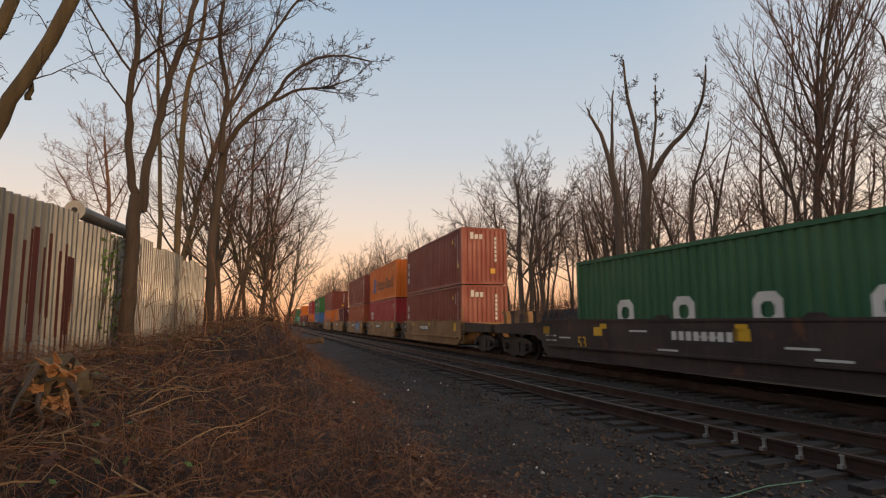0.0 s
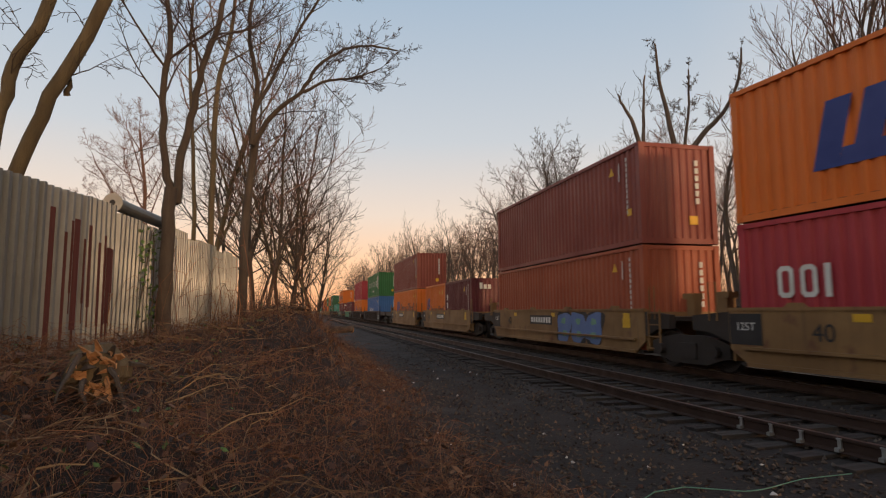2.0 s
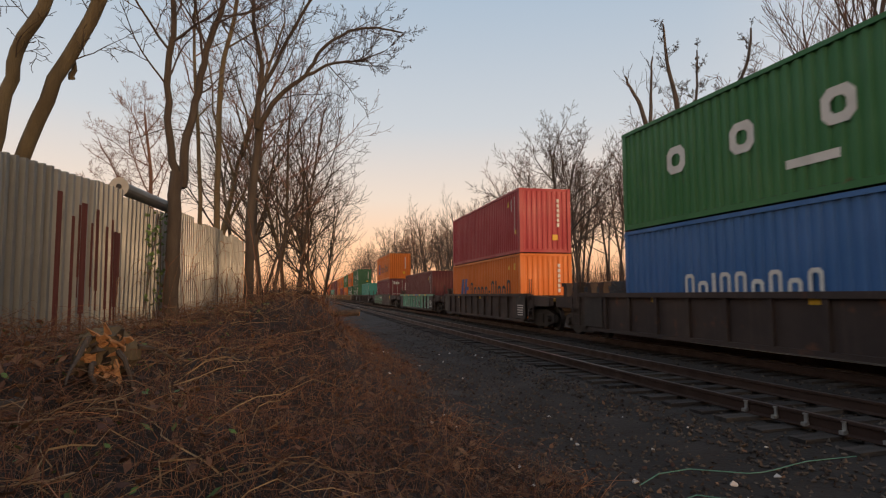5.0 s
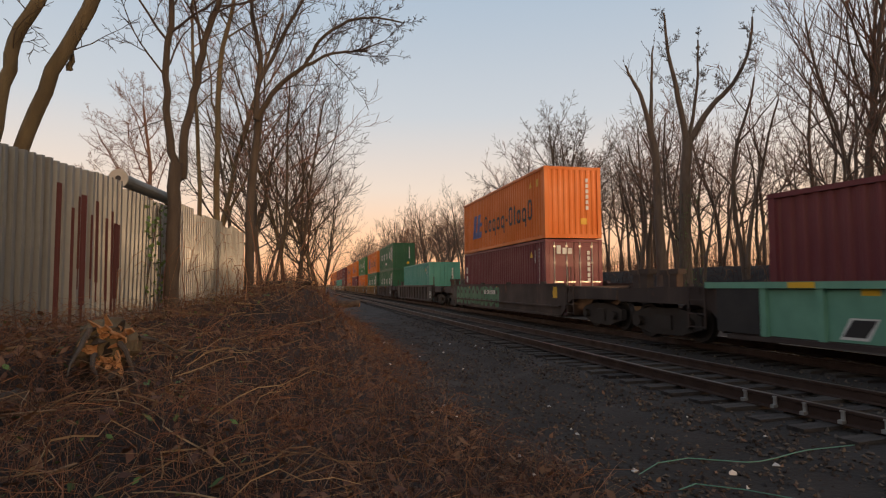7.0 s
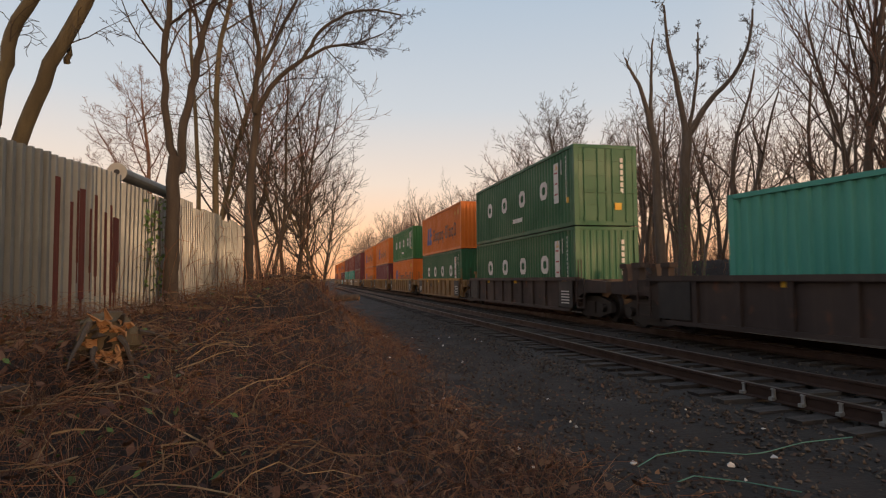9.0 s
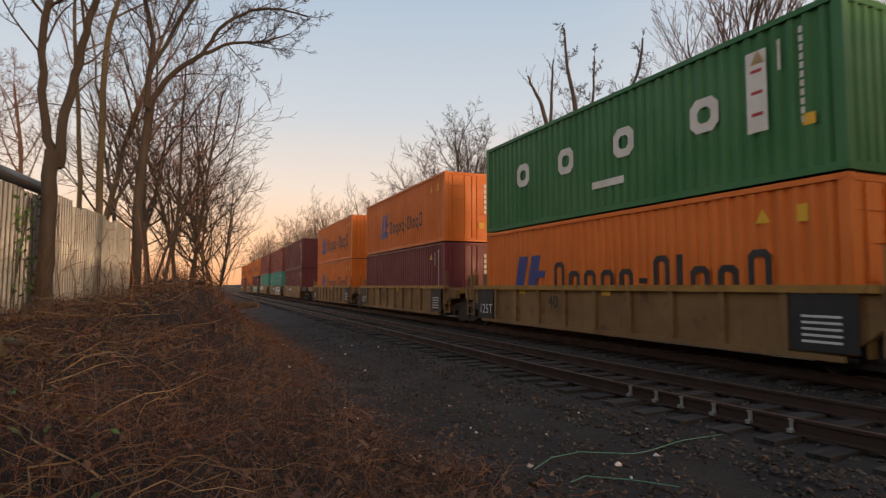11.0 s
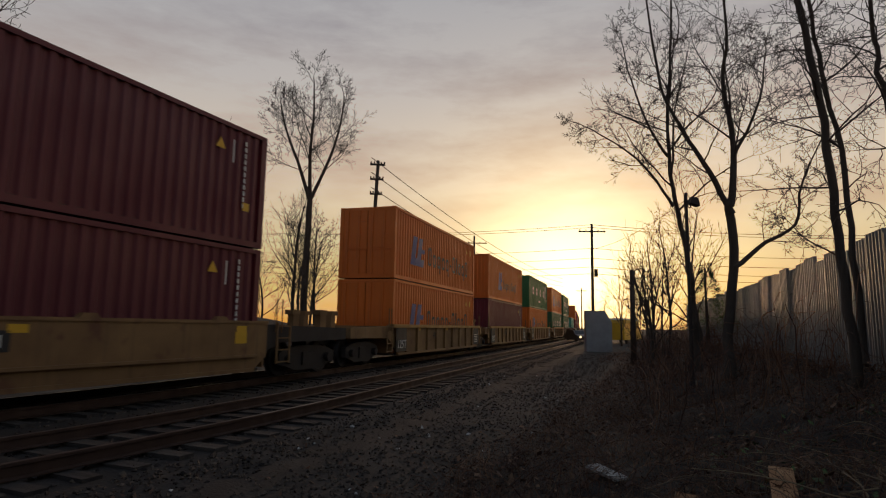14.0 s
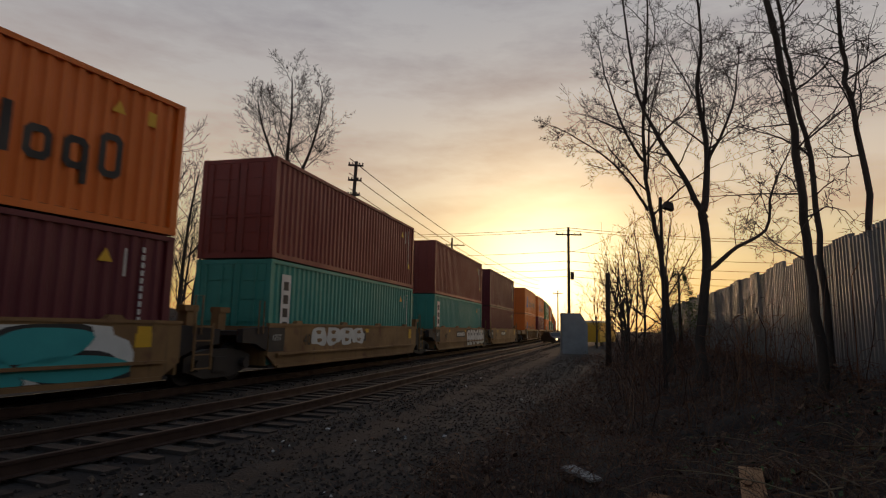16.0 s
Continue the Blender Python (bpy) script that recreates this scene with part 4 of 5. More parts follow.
class Tree:
    """Grows a bare tree as tapered tubes: one mesh for the trunk and limbs, one for the branches and twigs."""

    def __init__(self, seed, thin):
        self.rng = random.Random(seed)
        self.thin = thin
        self.trunk, self.crown = Geo(), Geo()

    def tube(self, pts, rad):
        r = rad[0]
        sides = 10 if r > 0.12 else 6 if r > 0.05 else 4 if r > 0.02 else 3
        (self.trunk if r > 0.03 else self.crown).tube(pts, rad, sides, caps=False)

    def limb(self, p, d, length, r, level, levels, rise, wiggle, kids, spread, clear=0.4):
        """A branch that wanders, turns up to the light and bears the next level."""
        rng = self.rng
        steps = (10, 7, 5, 3, 2)[min(level, 4)]
        if level == levels:
            steps = 1 if self.thin > 0.0115 else 2
        wig = wiggle * (0.6, 1.15, 1.6, 1.8, 1.8)[min(level, 4)]
        pts, rad = [p.copy()], [r]
        d = d.normalized()
        tip = 0.30 if level < 2 else 0.4
        for i in range(steps):
            turn = Vector((rng.gauss(0, 1), rng.gauss(0, 1), rng.gauss(0, 0.7))) * wig
            d = (d + turn + Vector((0, 0, rise * (1 if level else 0.4)))).normalized()
            p = p + d * (length / steps)
            pts.append(p.copy())
            rad.append(max(self.thin, r * (1 - (1 - tip) * (i + 1) / steps)))
        self.tube(pts, rad)
        if level < levels:
            self.bear(pts, rad, length, level, levels, rise, wiggle, kids, spread, clear if level == 0 else 0.18)

    def bear(self, pts, rad, length, level, levels, rise, wiggle, kids, spread, lo):
        """Side branches along a limb: the lower ones long, the upper ones short, and one that leads on."""
        rng, steps = self.rng, len(pts) - 1
        n = kids[min(level, len(kids) - 1)]
        az = rng.random() * 6.283
        for k in range(n):
            f = 1.0 if k == n - 1 else lo + (1 - lo) * (k + rng.random()) / n
            g = min(f * steps, steps - 1e-6)
            i, u = int(g), g - int(g)
            q, rr = pts[i].lerp(pts[i + 1], u), rad[i] + (rad[i + 1] - rad[i]) * u
            axis = (pts[i + 1] - pts[i]).normalized()
            az += 2.4 + rng.gauss(0, 0.5)
            a = axis.orthogonal().normalized()
            w = axis.cross(a)
            ang = spread * rng.uniform(0.65, 1.35) * (0.35 if k == n - 1 else 1)
            nd = axis * math.cos(ang) + (a * math.cos(az) + w * math.sin(az)) * math.sin(ang)
            up_crown = (f - lo) / (1 - lo)
            nl = length * (rng.uniform(0.34, 0.60) * (1.05 - 0.62 * up_crown) if level == 0 else rng.uniform(0.30, 0.58) * (1.1 - 0.45 * f))
            self.limb(q, nd, nl, max(self.thin, min(rr * 0.62, 0.0115 * nl + 0.003)), level + 1, levels, rise, wiggle, kids, spread)

    def finish(self, name, label, mat, twig_mat, at, group="", category="tree"):
        t = thing(name, label, category, at, group)
        part("trunk", self.trunk, mat, t, smooth=True)
        part("crown", self.crown, twig_mat, t, "bare twigs")
        return t


def bare_tree(seed, height, r, label, x, y, stems=((0, 0),), levels=4, kids=(11, 7, 5, 3), spread=0.75, wiggle=0.10, droop=0.07, mat=None, twigs=None, z=None, group="", clear=0.38, thin=0.006):
    """stems: leans (east, north) of each stem per metre of rise; clear: bare trunk height before the limbs."""
    t = Tree(seed, thin)
    for k, (lx, ly) in enumerate(stems):
        hh = height * (1 - 0.12 * k)
        t.limb(Vector((0.12 * k, 0.05 * k, -0.4)), Vector((lx, ly, 1)), hh * 0.86, r * (1 - 0.15 * k), 0, levels, droop, wiggle, kids, spread, clear)
    return t.finish("tree", label, mat or BARK, twigs or BARKDARK, pose(x, y, gz(x, y) if z is None else z), group)


def grown_tree(seed, yaw, ahead, label, stems, kids=(12, 6, 5, 3), levels=4, spread=0.8, wiggle=0.11, rise=0.06, mat=None, twigs=None, thin=0.005, reach=0.5, level_long=True):
    """A tree with its own trunk and boughs: each stem is (radius, tip radius, bare share, [(right, height), ...]) in the plane ahead."""
    t = Tree(seed, thin)
    rng = random.Random(seed + 500)
    x0, y0 = view(yaw, ahead, stems[0][3][0][0])
    base = Vector((x0, y0, 0))
    for r0, r1, bare, way in stems:
        ctrl, depth = [], 0.0
        for i, (right, z) in enumerate(way):
            x, y = view(yaw, ahead + depth, right)
            ctrl.append(Vector((x, y, z)) - base)
            depth += rng.uniform(-0.12, 0.12)
        pts, m = [], len(ctrl)
        for i in range(m - 1):
            a, b, c, d = ctrl[max(i - 1, 0)], ctrl[i], ctrl[i + 1], ctrl[min(i + 2, m - 1)]
            for k in range(4):
                u = k / 4
                pts.append(0.5 * ((2 * b) + (c - a) * u + (2 * a - 5 * b + 4 * c - d) * u * u + (3 * b - a - 3 * c + d) * u ** 3)
                           + Vector((rng.gauss(0, 1), rng.gauss(0, 1), 0)) * 0.018)
        pts.append(ctrl[-1])
        k = len(pts) - 1
        rad = [r0 + (r1 - r0) * (i / k) ** 0.8 for i in range(k + 1)]
        if way[0][1] < 1.5:
            rad[0], rad[1] = r0 * 1.35, r0 * 1.1
        t.tube(pts, rad)
        length = sum((b - a).length for a, b in zip(pts, pts[1:]))
        if bare < 0.9:
            t.bear(pts, rad, max(length * reach, 2.6 if level_long else 0.0), 0, levels, rise, wiggle, kids, spread, bare)
    return t.finish("tree", label, mat or BARK, twigs or BARKDARK, pose(base.x, base.y, 0))


# trees on the camera's side of the line, ahead
grown_tree(11, WEST, 8.6, "leaning grey tree behind the metal fence", [
    (0.115, 0.085, 0.5, [(-6.5, 0.4), (-6.42, 2.0), (-6.12, 3.4), (-5.62, 4.6), (-5.05, 5.85), (-4.6, 7.3), (-4.5, 9.0)]),
    (0.05, 0.02, 0.5, [(-5.58, 4.7), (-5.50, 5.0), (-5.46, 5.25)])], (7, 4, 4, 2), 3, 0.9, 0.14, -0.03, mat=BARKOLIVE, reach=0.2, level_long=False)
grown_tree(12, WEST, 8.1, "leaning bare trunk with hanging vines behind the fence", [
    (0.095, 0.075, 0.4, [(-6.45, 0.4), (-6.35, 2.4), (-6.08, 4.0), (-5.88, 4.85), (-5.48, 5.7), (-5.2, 7.2), (-5.3, 9.0)])], (7, 4, 4, 2), 3, 0.9, 0.14, -0.05, mat=BARKOLIVE, reach=0.2, level_long=False)
grown_tree(13, WEST, 11.0, "tall twin-stemmed bare tree before the fence", [
    (0.145, 0.115, 0.97, [(-4.98, 0.6), (-5.0, 1.6), (-4.97, 2.7), (-4.95, 3.75)]),
    (0.095, 0.03, 0.30, [(-4.98, 3.5), (-5.2, 4.25), (-5.28, 5.5), (-5.2, 6.8), (-5.3, 8.3), (-5.1, 10.2), (-5.2, 12.0)]),
    (0.095, 0.03, 0.30, [(-4.93, 3.5), (-4.9, 4.25), (-4.74, 5.15), (-4.58, 6.2), (-4.3, 7.2), (-4.0, 8.6), (-3.8, 10.5), (-3.8, 12.0)])], (15, 5, 5, 3), reach=0.46)
grown_tree(18, WEST, 13.0, "tall bare tree with a long side bough over the bank", [
    (0.115, 0.085, 0.94, [(-4.34, 0.4), (-4.33, 1.9), (-4.30, 4.0), (-4.16, 5.4)]),
    (0.075, 0.025, 0.15, [(-4.18, 5.2), (-4.13, 6.7), (-4.32, 7.9), (-4.2, 9.5), (-4.3, 11.5)]),
    (0.070, 0.018, 0.12, [(-4.18, 5.2), (-3.7, 5.92), (-3.08, 6.42), (-2.75, 7.0), (-2.1, 7.5), (-1.5, 7.6), (-0.9, 7.45)]),
    (0.045, 0.015, 0.2, [(-3.05, 6.42), (-2.45, 6.75), (-1.9, 6.8), (-1.3, 7.0)]),
    (0.05, 0.015, 0.1, [(-4.16, 6.0), (-3.5, 7.3), (-2.9, 8.4), (-2.2, 9.2), (-1.4, 9.5)])], (12, 5, 5, 3), reach=0.50)
grown_tree(19, WEST, 18.0, "slim pale-barked tree behind the fence", [
    (0.125, 0.03, 0.45, [(-7.0, 0.2), (-6.95, 3.5), (-6.9, 8.2), (-6.5, 10.2), (-6.3, 13.0), (-6.4, 15.0)]),
    (0.09, 0.03, 0.45, [(-7.6, 0.2), (-7.5, 3.5), (-7.7, 7.5), (-7.9, 10.2), (-7.7, 14.0)])], (13, 6, 5, 2), mat=BARKOLIVE, twigs=BARKRED, reach=0.32)
for k, (a, b, hh, rr) in enumerate(((19, -5.8, 10.5, 0.09), (22, -8.6, 14, 0.13), (21, -5.2, 9.5, 0.085), (25, -6.6, 11, 0.11), (30, -10.2, 13, 0.13), (24.5, -5.0, 8.6, 0.085), (34, -8.0, 10.5, 0.11), (38, -11.8, 12, 0.12), (29, -6.1, 8.6, 0.085), (44, -9.0, 10.5, 0.11), (27, -8.6, 12, 0.10))):
    x, y = view(WEST, a, b)
    bare_tree(30 + k, hh, rr, "slender bare tree at the edge of the bank", x, y, ((0.02, 0), ) if k % 2 else ((-0.05, 0), (0.08, 0.02)), 4, (11, 6, 5, 2), 0.72, 0.10, 0.06, mat=BARKOLIVE if k % 2 else BARK, twigs=BARKRED if k % 3 == 0 else BARK, group="trees along the bank", clear=0.25)
# sunset light on this tree is put into its reddish bark colour
x, y = view(WEST, 44, -21.5)
bare_tree(50, 17.0, 0.24, "spreading bare tree beyond the fence, lit red", x, y, ((0, 0),), 4, (12, 8, 6, 4), 0.85, 0.12, 0.05, mat=BARKRED, twigs=BARKRED, thin=0.011)
x, y = view(WEST, 60, -36.5)
bare_tree(51, 15.0, 0.2, "distant rounded bare tree beyond the fence", x, y, ((0, 0),), 4, (12, 8, 6, 4), 0.85, 0.12, 0.05, mat=BARKRED, twigs=BARKRED, thin=0.013)

# woods across the line: a few kinds, repeated
KINDS = []
for k in range(6):
    t = bare_tree(70 + k, 13 + k % 3, 0.15 + 0.02 * (k % 3), "bare woodland tree across the line", 0, -400 - 30 * k, ((0, 0),) if k % 2 else ((-0.10, 0), (0.14, 0.05)), 4, (9, 6, 4, 2) if k % 2 else (5, 6, 4, 2), 0.80, 0.13, 0.06, mat=BARKWOOD, twigs=BARKRED if k in (0, 1, 3, 4) else BARKWOOD, z=-0.3, group="woods across the line", clear=0.30, thin=0.012)
    KINDS.append(t)
rng = random.Random(21)
placed = []


def plant(s, n, scale):
    x, y, h = on_line(s, n)
    k = rng.randrange(6)
    z = gz(x, y)
    m = pose(x, y, z, 0, 0, rng.uniform(0, 360))
    if k not in placed:
        KINDS[k].matrix_basis = m @ Matrix.Diagonal((scale, scale, scale, 1))
        placed.append(k)
        return
    t = copy_thing(KINDS[k], m)
    t.scale = (scale * rng.uniform(0.9, 1.1),) * 3


for s in np.arange(-150, 14, 3.0):
    for row in range(2 if s < -70 else 3):
        plant(s + rng.uniform(-1.8, 1.8), -(15 + row * 7.5 + rng.uniform(-2.4, 2.4)), rng.uniform(0.72, 1.05) if s > -45 else rng.uniform(0.9, 1.2))
for s in np.arange(-340, -150, 6.0):
    plant(s + rng.uniform(-2, 2), -(13 + rng.uniform(0, 9)), rng.uniform(1.25, 1.6))
# trees seen between the cars, side on
for s, n, sc in ((-3, -17, 0.8), (1, -19, 0.85), (4.5, -22, 0.9), (8, -20, 0.8), (14, -26, 0.8), (20, -24, 0.7), (24, -30, 0.8)):
    plant(s, n, sc)
for s in np.arange(26, 46, 5):
    plant(s, -26 - rng.uniform(0, 10), rng.uniform(0.45, 0.65))
# dead snags and tall poplars
grown_tree(60, WEST, 31, "dead snag with broken upright limbs", [
    (0.30, 0.16, 0.95, [(11.6, 0.8), (11.5, 4.5), (11.35, 8.3), (11.1, 10.0)]),
    (0.15, 0.04, 0.4, [(11.15, 9.8), (10.7, 11.5), (10.2, 12.6), (9.9, 13.2)]),
    (0.13, 0.04, 0.4, [(11.2, 9.8), (11.25, 12.0), (11.4, 14.2)])], (5, 3, 3), 2, 0.55, 0.14, 0.1, mat=BARKWOOD, twigs=BARKWOOD, thin=0.012, reach=0.3)
grown_tree(61, WEST, 32, "big gnarled bare tree above the woods", [
    (0.34, 0.26, 0.9, [(13.2, 0.8), (13.3, 5.0), (13.5, 9.4)]),
    (0.20, 0.05, 0.25, [(13.5, 9.2), (13.1, 11.8), (12.7, 14.3), (12.5, 16.6)]),
    (0.20, 0.05, 0.25, [(13.5, 9.0), (14.9, 11.2), (16.2, 12.5), (17.1, 14.4), (17.4, 16.3)]),
    (0.12, 0.04, 0.25, [(13.6, 9.4), (14.2, 12.2), (14.3, 15.0)])], (9, 6, 5, 4), 4, 0.7, 0.17, 0.05, mat=BARKWOOD, twigs=BARKWOOD, thin=0.010, reach=0.42)
x, y = view(WEST, 27, 19.4)
bare_tree(62, 20, 0.20, "tall pale many-stemmed bare tree", x, y, ((0.02, 0.0), (0.14, 0.05), (-0.09, 0.03), (0.26, 0.08)), 4, (13, 6, 5, 3), 0.50, 0.08, 0.09, mat=BARKWOOD, twigs=BARKRED, thin=0.008)
x, y = view(WEST, 46, 9.2)
bare_tree(63, 16.5, 0.28, "rounded bare tree rising above the woods", x, y, ((0.0, 0.0), (0.12, 0.0)), 4, (11, 8, 6, 4), 0.80, 0.12, 0.05, mat=BARKWOOD, twigs=BARKWOOD, thin=0.012)

# trees towards the sunset
grown_tree(80, SOUTH, 55, "tall rounded bare tree behind the train", [
    (0.34, 0.28, 0.97, [(-14.9, 0.5), (-14.9, 7.0), (-14.8, 13.0)]),
    (0.22, 0.05, 0.2, [(-14.8, 13.0), (-16.2, 17.0), (-17.6, 20.5), (-18.2, 23.2)]),
    (0.22, 0.05, 0.2, [(-14.8, 13.0), (-15.0, 18.0), (-14.8, 22.0), (-15.0, 25.6)]),
    (0.20, 0.05, 0.2, [(-14.8, 13.2), (-13.2, 17.0), (-12.2, 20.5), (-11.9, 23.6)])], (13, 8, 6, 4), 4, 0.75, 0.12, 0.05, thin=0.011, reach=0.78)
for k, (a, b, hh) in enumerate(((40, -22, 12), (46, -26, 13), (52, -22, 11), (60, -26, 12), (70, -24, 11), (36, -25, 14), (30, -15.5, 13), (34, -18.5, 11), (42, -18.5, 12), (45, -12.9, 10), (49, -14.2, 12), (60, -16.8, 12), (54, -13.6, 11), (66, -17.2, 13))):
    x, y = view(SOUTH, a, b)
    bare_tree(82 + k, hh, 0.16, "bare tree beyond the train", x, y, ((0, 0),), 4, (12, 7, 5, 2), 0.7, 0.11, 0.06, thin=0.010, group="trees beyond the train", clear=0.15)
grown_tree(90, SOUTH, 17.0, "slender bare tree with hanging seed pods", [
    (0.105, 0.02, 0.40, [(6.6, 0.3), (6.55, 1.8), (6.34, 3.74), (6.08, 5.05), (5.9, 6.85), (6.0, 8.5), (6.15, 10.6), (6.1, 12.0)]),
    (0.05, 0.012, 0.15, [(6.1, 5.0), (5.5, 6.0), (4.9, 6.6), (4.0, 7.2), (3.3, 7.6)]),
    (0.05, 0.012, 0.15, [(5.95, 6.5), (5.3, 7.7), (4.9, 9.2), (4.7, 10.4)])], (14, 7, 5, 4), 4, 0.85, 0.12, 0.03, thin=0.0045, reach=0.52)
grown_tree(93, SOUTH, 14.5, "crooked bare tree before the fence with a low side limb", [
    (0.135, 0.105, 0.97, [(6.4, 0.3), (6.45, 1.3), (6.66, 3.4), (6.6, 4.65)]),
    (0.10, 0.02, 0.15, [(6.6, 4.5), (6.78, 6.05), (6.6, 7.7), (6.75, 9.1), (6.6, 11.5)]),
    (0.085, 0.02, 0.15, [(6.62, 4.3), (6.15, 5.4), (5.66, 6.2), (5.15, 7.2), (4.85, 8.7), (4.7, 10.4)]),
    (0.075, 0.015, 0.2, [(6.62, 2.98), (7.4, 3.6), (8.15, 4.05), (8.4, 5.1), (8.9, 6.2)]),
    (0.05, 0.012, 0.15, [(6.75, 5.8), (7.4, 7.2), (7.6, 8.8)])], (14, 7, 5, 4), 4, 0.85, 0.13, 0.03, thin=0.0045, reach=0.62)
grown_tree(94, SOUTH, 9.6, "dark straight tree close to the fence", [
    (0.09, 0.04, 0.28, [(6.15, 0.5), (6.12, 1.0), (6.05, 2.65), (5.92, 4.03), (5.73, 5.6), (5.57, 6.8), (5.3, 8.6), (5.2, 10.0)])], (18, 5, 5, 3), 4, 0.95, 0.13, -0.03, thin=0.004, reach=0.34)
grown_tree(95, SOUTH, 10.5, "thin bare tree behind the fence", [
    (0.07, 0.03, 0.3, [(6.95, 0.5), (6.93, 2.8), (6.85, 4.7), (6.6, 6.3), (6.5, 7.4), (6.2, 10.0)])], (17, 5, 5, 3), 4, 0.95, 0.13, -0.05, thin=0.004, reach=0.36)
grown_tree(96, SOUTH, 9.6, "thin bare tree with drooping twigs behind the fence", [
    (0.07, 0.03, 0.3, [(7.15, 0.5), (7.12, 3.3), (7.1, 4.95), (7.0, 6.1), (6.93, 6.9), (6.8, 9.5)])], (17, 5, 5, 3), 4, 0.95, 0.13, -0.06, thin=0.004, reach=0.36)
for k, (a, b, hh) in enumerate(((26, 8.2, 6), (30, 10.2, 8), (34, 11.0, 8), (45, 14.0, 8), (60, 16, 9), (75, 22, 9), (95, 22, 8), (24, 9.5, 8))):
    x, y = view(SOUTH, a, b)
    bare_tree(100 + k, hh, 0.08, "small bare tree along the lane", x, y, ((-0.05, 0.03), (0.06, 0)), 4, (9, 6, 4, 2), 0.62, 0.11, 0.06, group="small trees along the lane", clear=0.2)

# ---- loose cover: brambles, grass, leaves, stones ----
NP = np.random.default_rng(7)


def scatter(count, s0, s1, n0, n1, power=1.0):
    """Random plan points in a strip of the line, more of them near the camera."""
    out_x, out_y = [], []
    while len(out_x) < count:
        m = count * 2
        s, n = NP.uniform(s0, s1, m), NP.uniform(n0, n1, m)
        h = np.interp(s, RANGE, TURN_AT)
        x, y = np.interp(s, RANGE, PX) + np.sin(h) * n, np.interp(s, RANGE, PY) - np.cos(h) * n
        d = np.hypot(x, y)
        edge = 8.1 + 0.9 * smooth01((s + 5) / 15) + 0.6 * np.sin(x * 1.7 + y) + 0.35 * np.sin(y * 3.1)
        ok = (d > 1.15) & (NP.random(m) < np.clip((5.0 / d) ** power, 0.02, 1)) & ((n > edge) | (n1 < 9) | (n < -6))
        out_x += list(x[ok])
        out_y += list(y[ok])
    return np.array(out_x[:count]), np.array(out_y[:count])


def canes(x, y, reach, rise, radius, segs=5, sink=0.03):
    """Arching thin stems from the ground; returns vertices and faces."""
    k = len(x)
    az = NP.uniform(0, 2 * np.pi, k)
    dx, dy = np.cos(az), np.sin(az)
    z0 = ground_z(x, y) - sink
    u = np.linspace(0, 1, segs + 1)[None, :]
    bend = NP.uniform(0.7, 1.25, (k, 1))
    wob = NP.normal(0, 0.10, (k, segs + 1)) * reach[:, None]
    cx = x[:, None] + dx[:, None] * reach[:, None] * u ** 1.2 - dy[:, None] * wob
    cy = y[:, None] + dy[:, None] * reach[:, None] * u ** 1.2 + dx[:, None] * wob
    cz = z0[:, None] + rise[:, None] * (2.6 * u - 2.0 * bend * u * u) * 0.95 + wob * 0.3
    cz = np.maximum(cz, ground_z(cx.ravel(), cy.ravel()).reshape(cx.shape) - 0.02)
    rad = radius[:, None] * (1 - 0.75 * u)
    vs = np.empty((k, segs + 1, 3, 3))
    for j, a in enumerate((0.0, 2.094, 4.189)):
        vs[:, :, j, 0] = cx - dy[:, None] * rad * math.cos(a)
        vs[:, :, j, 1] = cy + dx[:, None] * rad * math.cos(a)
        vs[:, :, j, 2] = cz + rad * math.sin(a)
    base = (np.arange(k) * (segs + 1) * 3)[:, None, None]
    seg = (np.arange(segs) * 3)[None, :, None]
    j = np.arange(3)[None, None, :]
    q = (j + 1) % 3
    fs = np.stack([base + seg + j, base + seg + q, base + seg + 3 + q, base + seg + 3 + j], -1).reshape(-1, 4)
    return vs.reshape(-1, 3), fs


def stuff(name, label, category, vs, fs, mat):
    me = bpy.data.meshes.new(name)
    me.from_pydata(vs.tolist(), [], fs.tolist())
    me.materials.append(mat)
    return tagged(new(name, me), label, category, kind="stuff")


def bush(name, label, count, strip, reach, rise, radius, mat, power=1.0, segs=5):
    x, y = scatter(count, *strip, power=power)
    vs, fs = canes(x, y, NP.uniform(*reach, count), NP.uniform(*rise, count), NP.uniform(*radius, count), segs)
    return stuff(name, label, "brambles", vs, fs, mat)


bush("bramble_canes", "tangled dry reddish bramble canes on the bank", 17000, (-34, 40, 8, 15.2), (0.2, 0.8), (0.12, 0.5), (0.002, 0.0055), BRAMBLE, 0.9)
bush("fine_stems", "fine dry reddish weed stems on the bank", 30000, (-30, 36, 8, 15), (0.04, 0.22), (0.10, 0.36), (0.0016, 0.0032), BRAMBLE, 1.25, 3)
bush("dry_grass", "pale dry grass stalks on the bank", 9000, (-30, 40, 8.2, 15), (0.12, 0.55), (0.12, 0.42), (0.0014, 0.0026), STRAW, 1.2, 3)
bush("fallen_vines", "pale fallen vines lying over the brush", 800, (-14, 6, 10.6, 15), (0.5, 1.5), (0.10, 0.38), (0.005, 0.011), STRAW, 0.7, 7)
bush("thicket", "brown thicket along the foot of the woods", 4200, (-110, 30, -24, -8), (0.6, 1.8), (0.5, 1.5), (0.010, 0.022), BRAMBLE, 0.25, 4)
bush("sapling_thicket", "thin upright saplings on the bank", 800, (-44, -9, 9.6, 14.2), (0.2, 0.9), (0.9, 2.2), (0.006, 0.013), BRAMBLE, 0.0, 5)
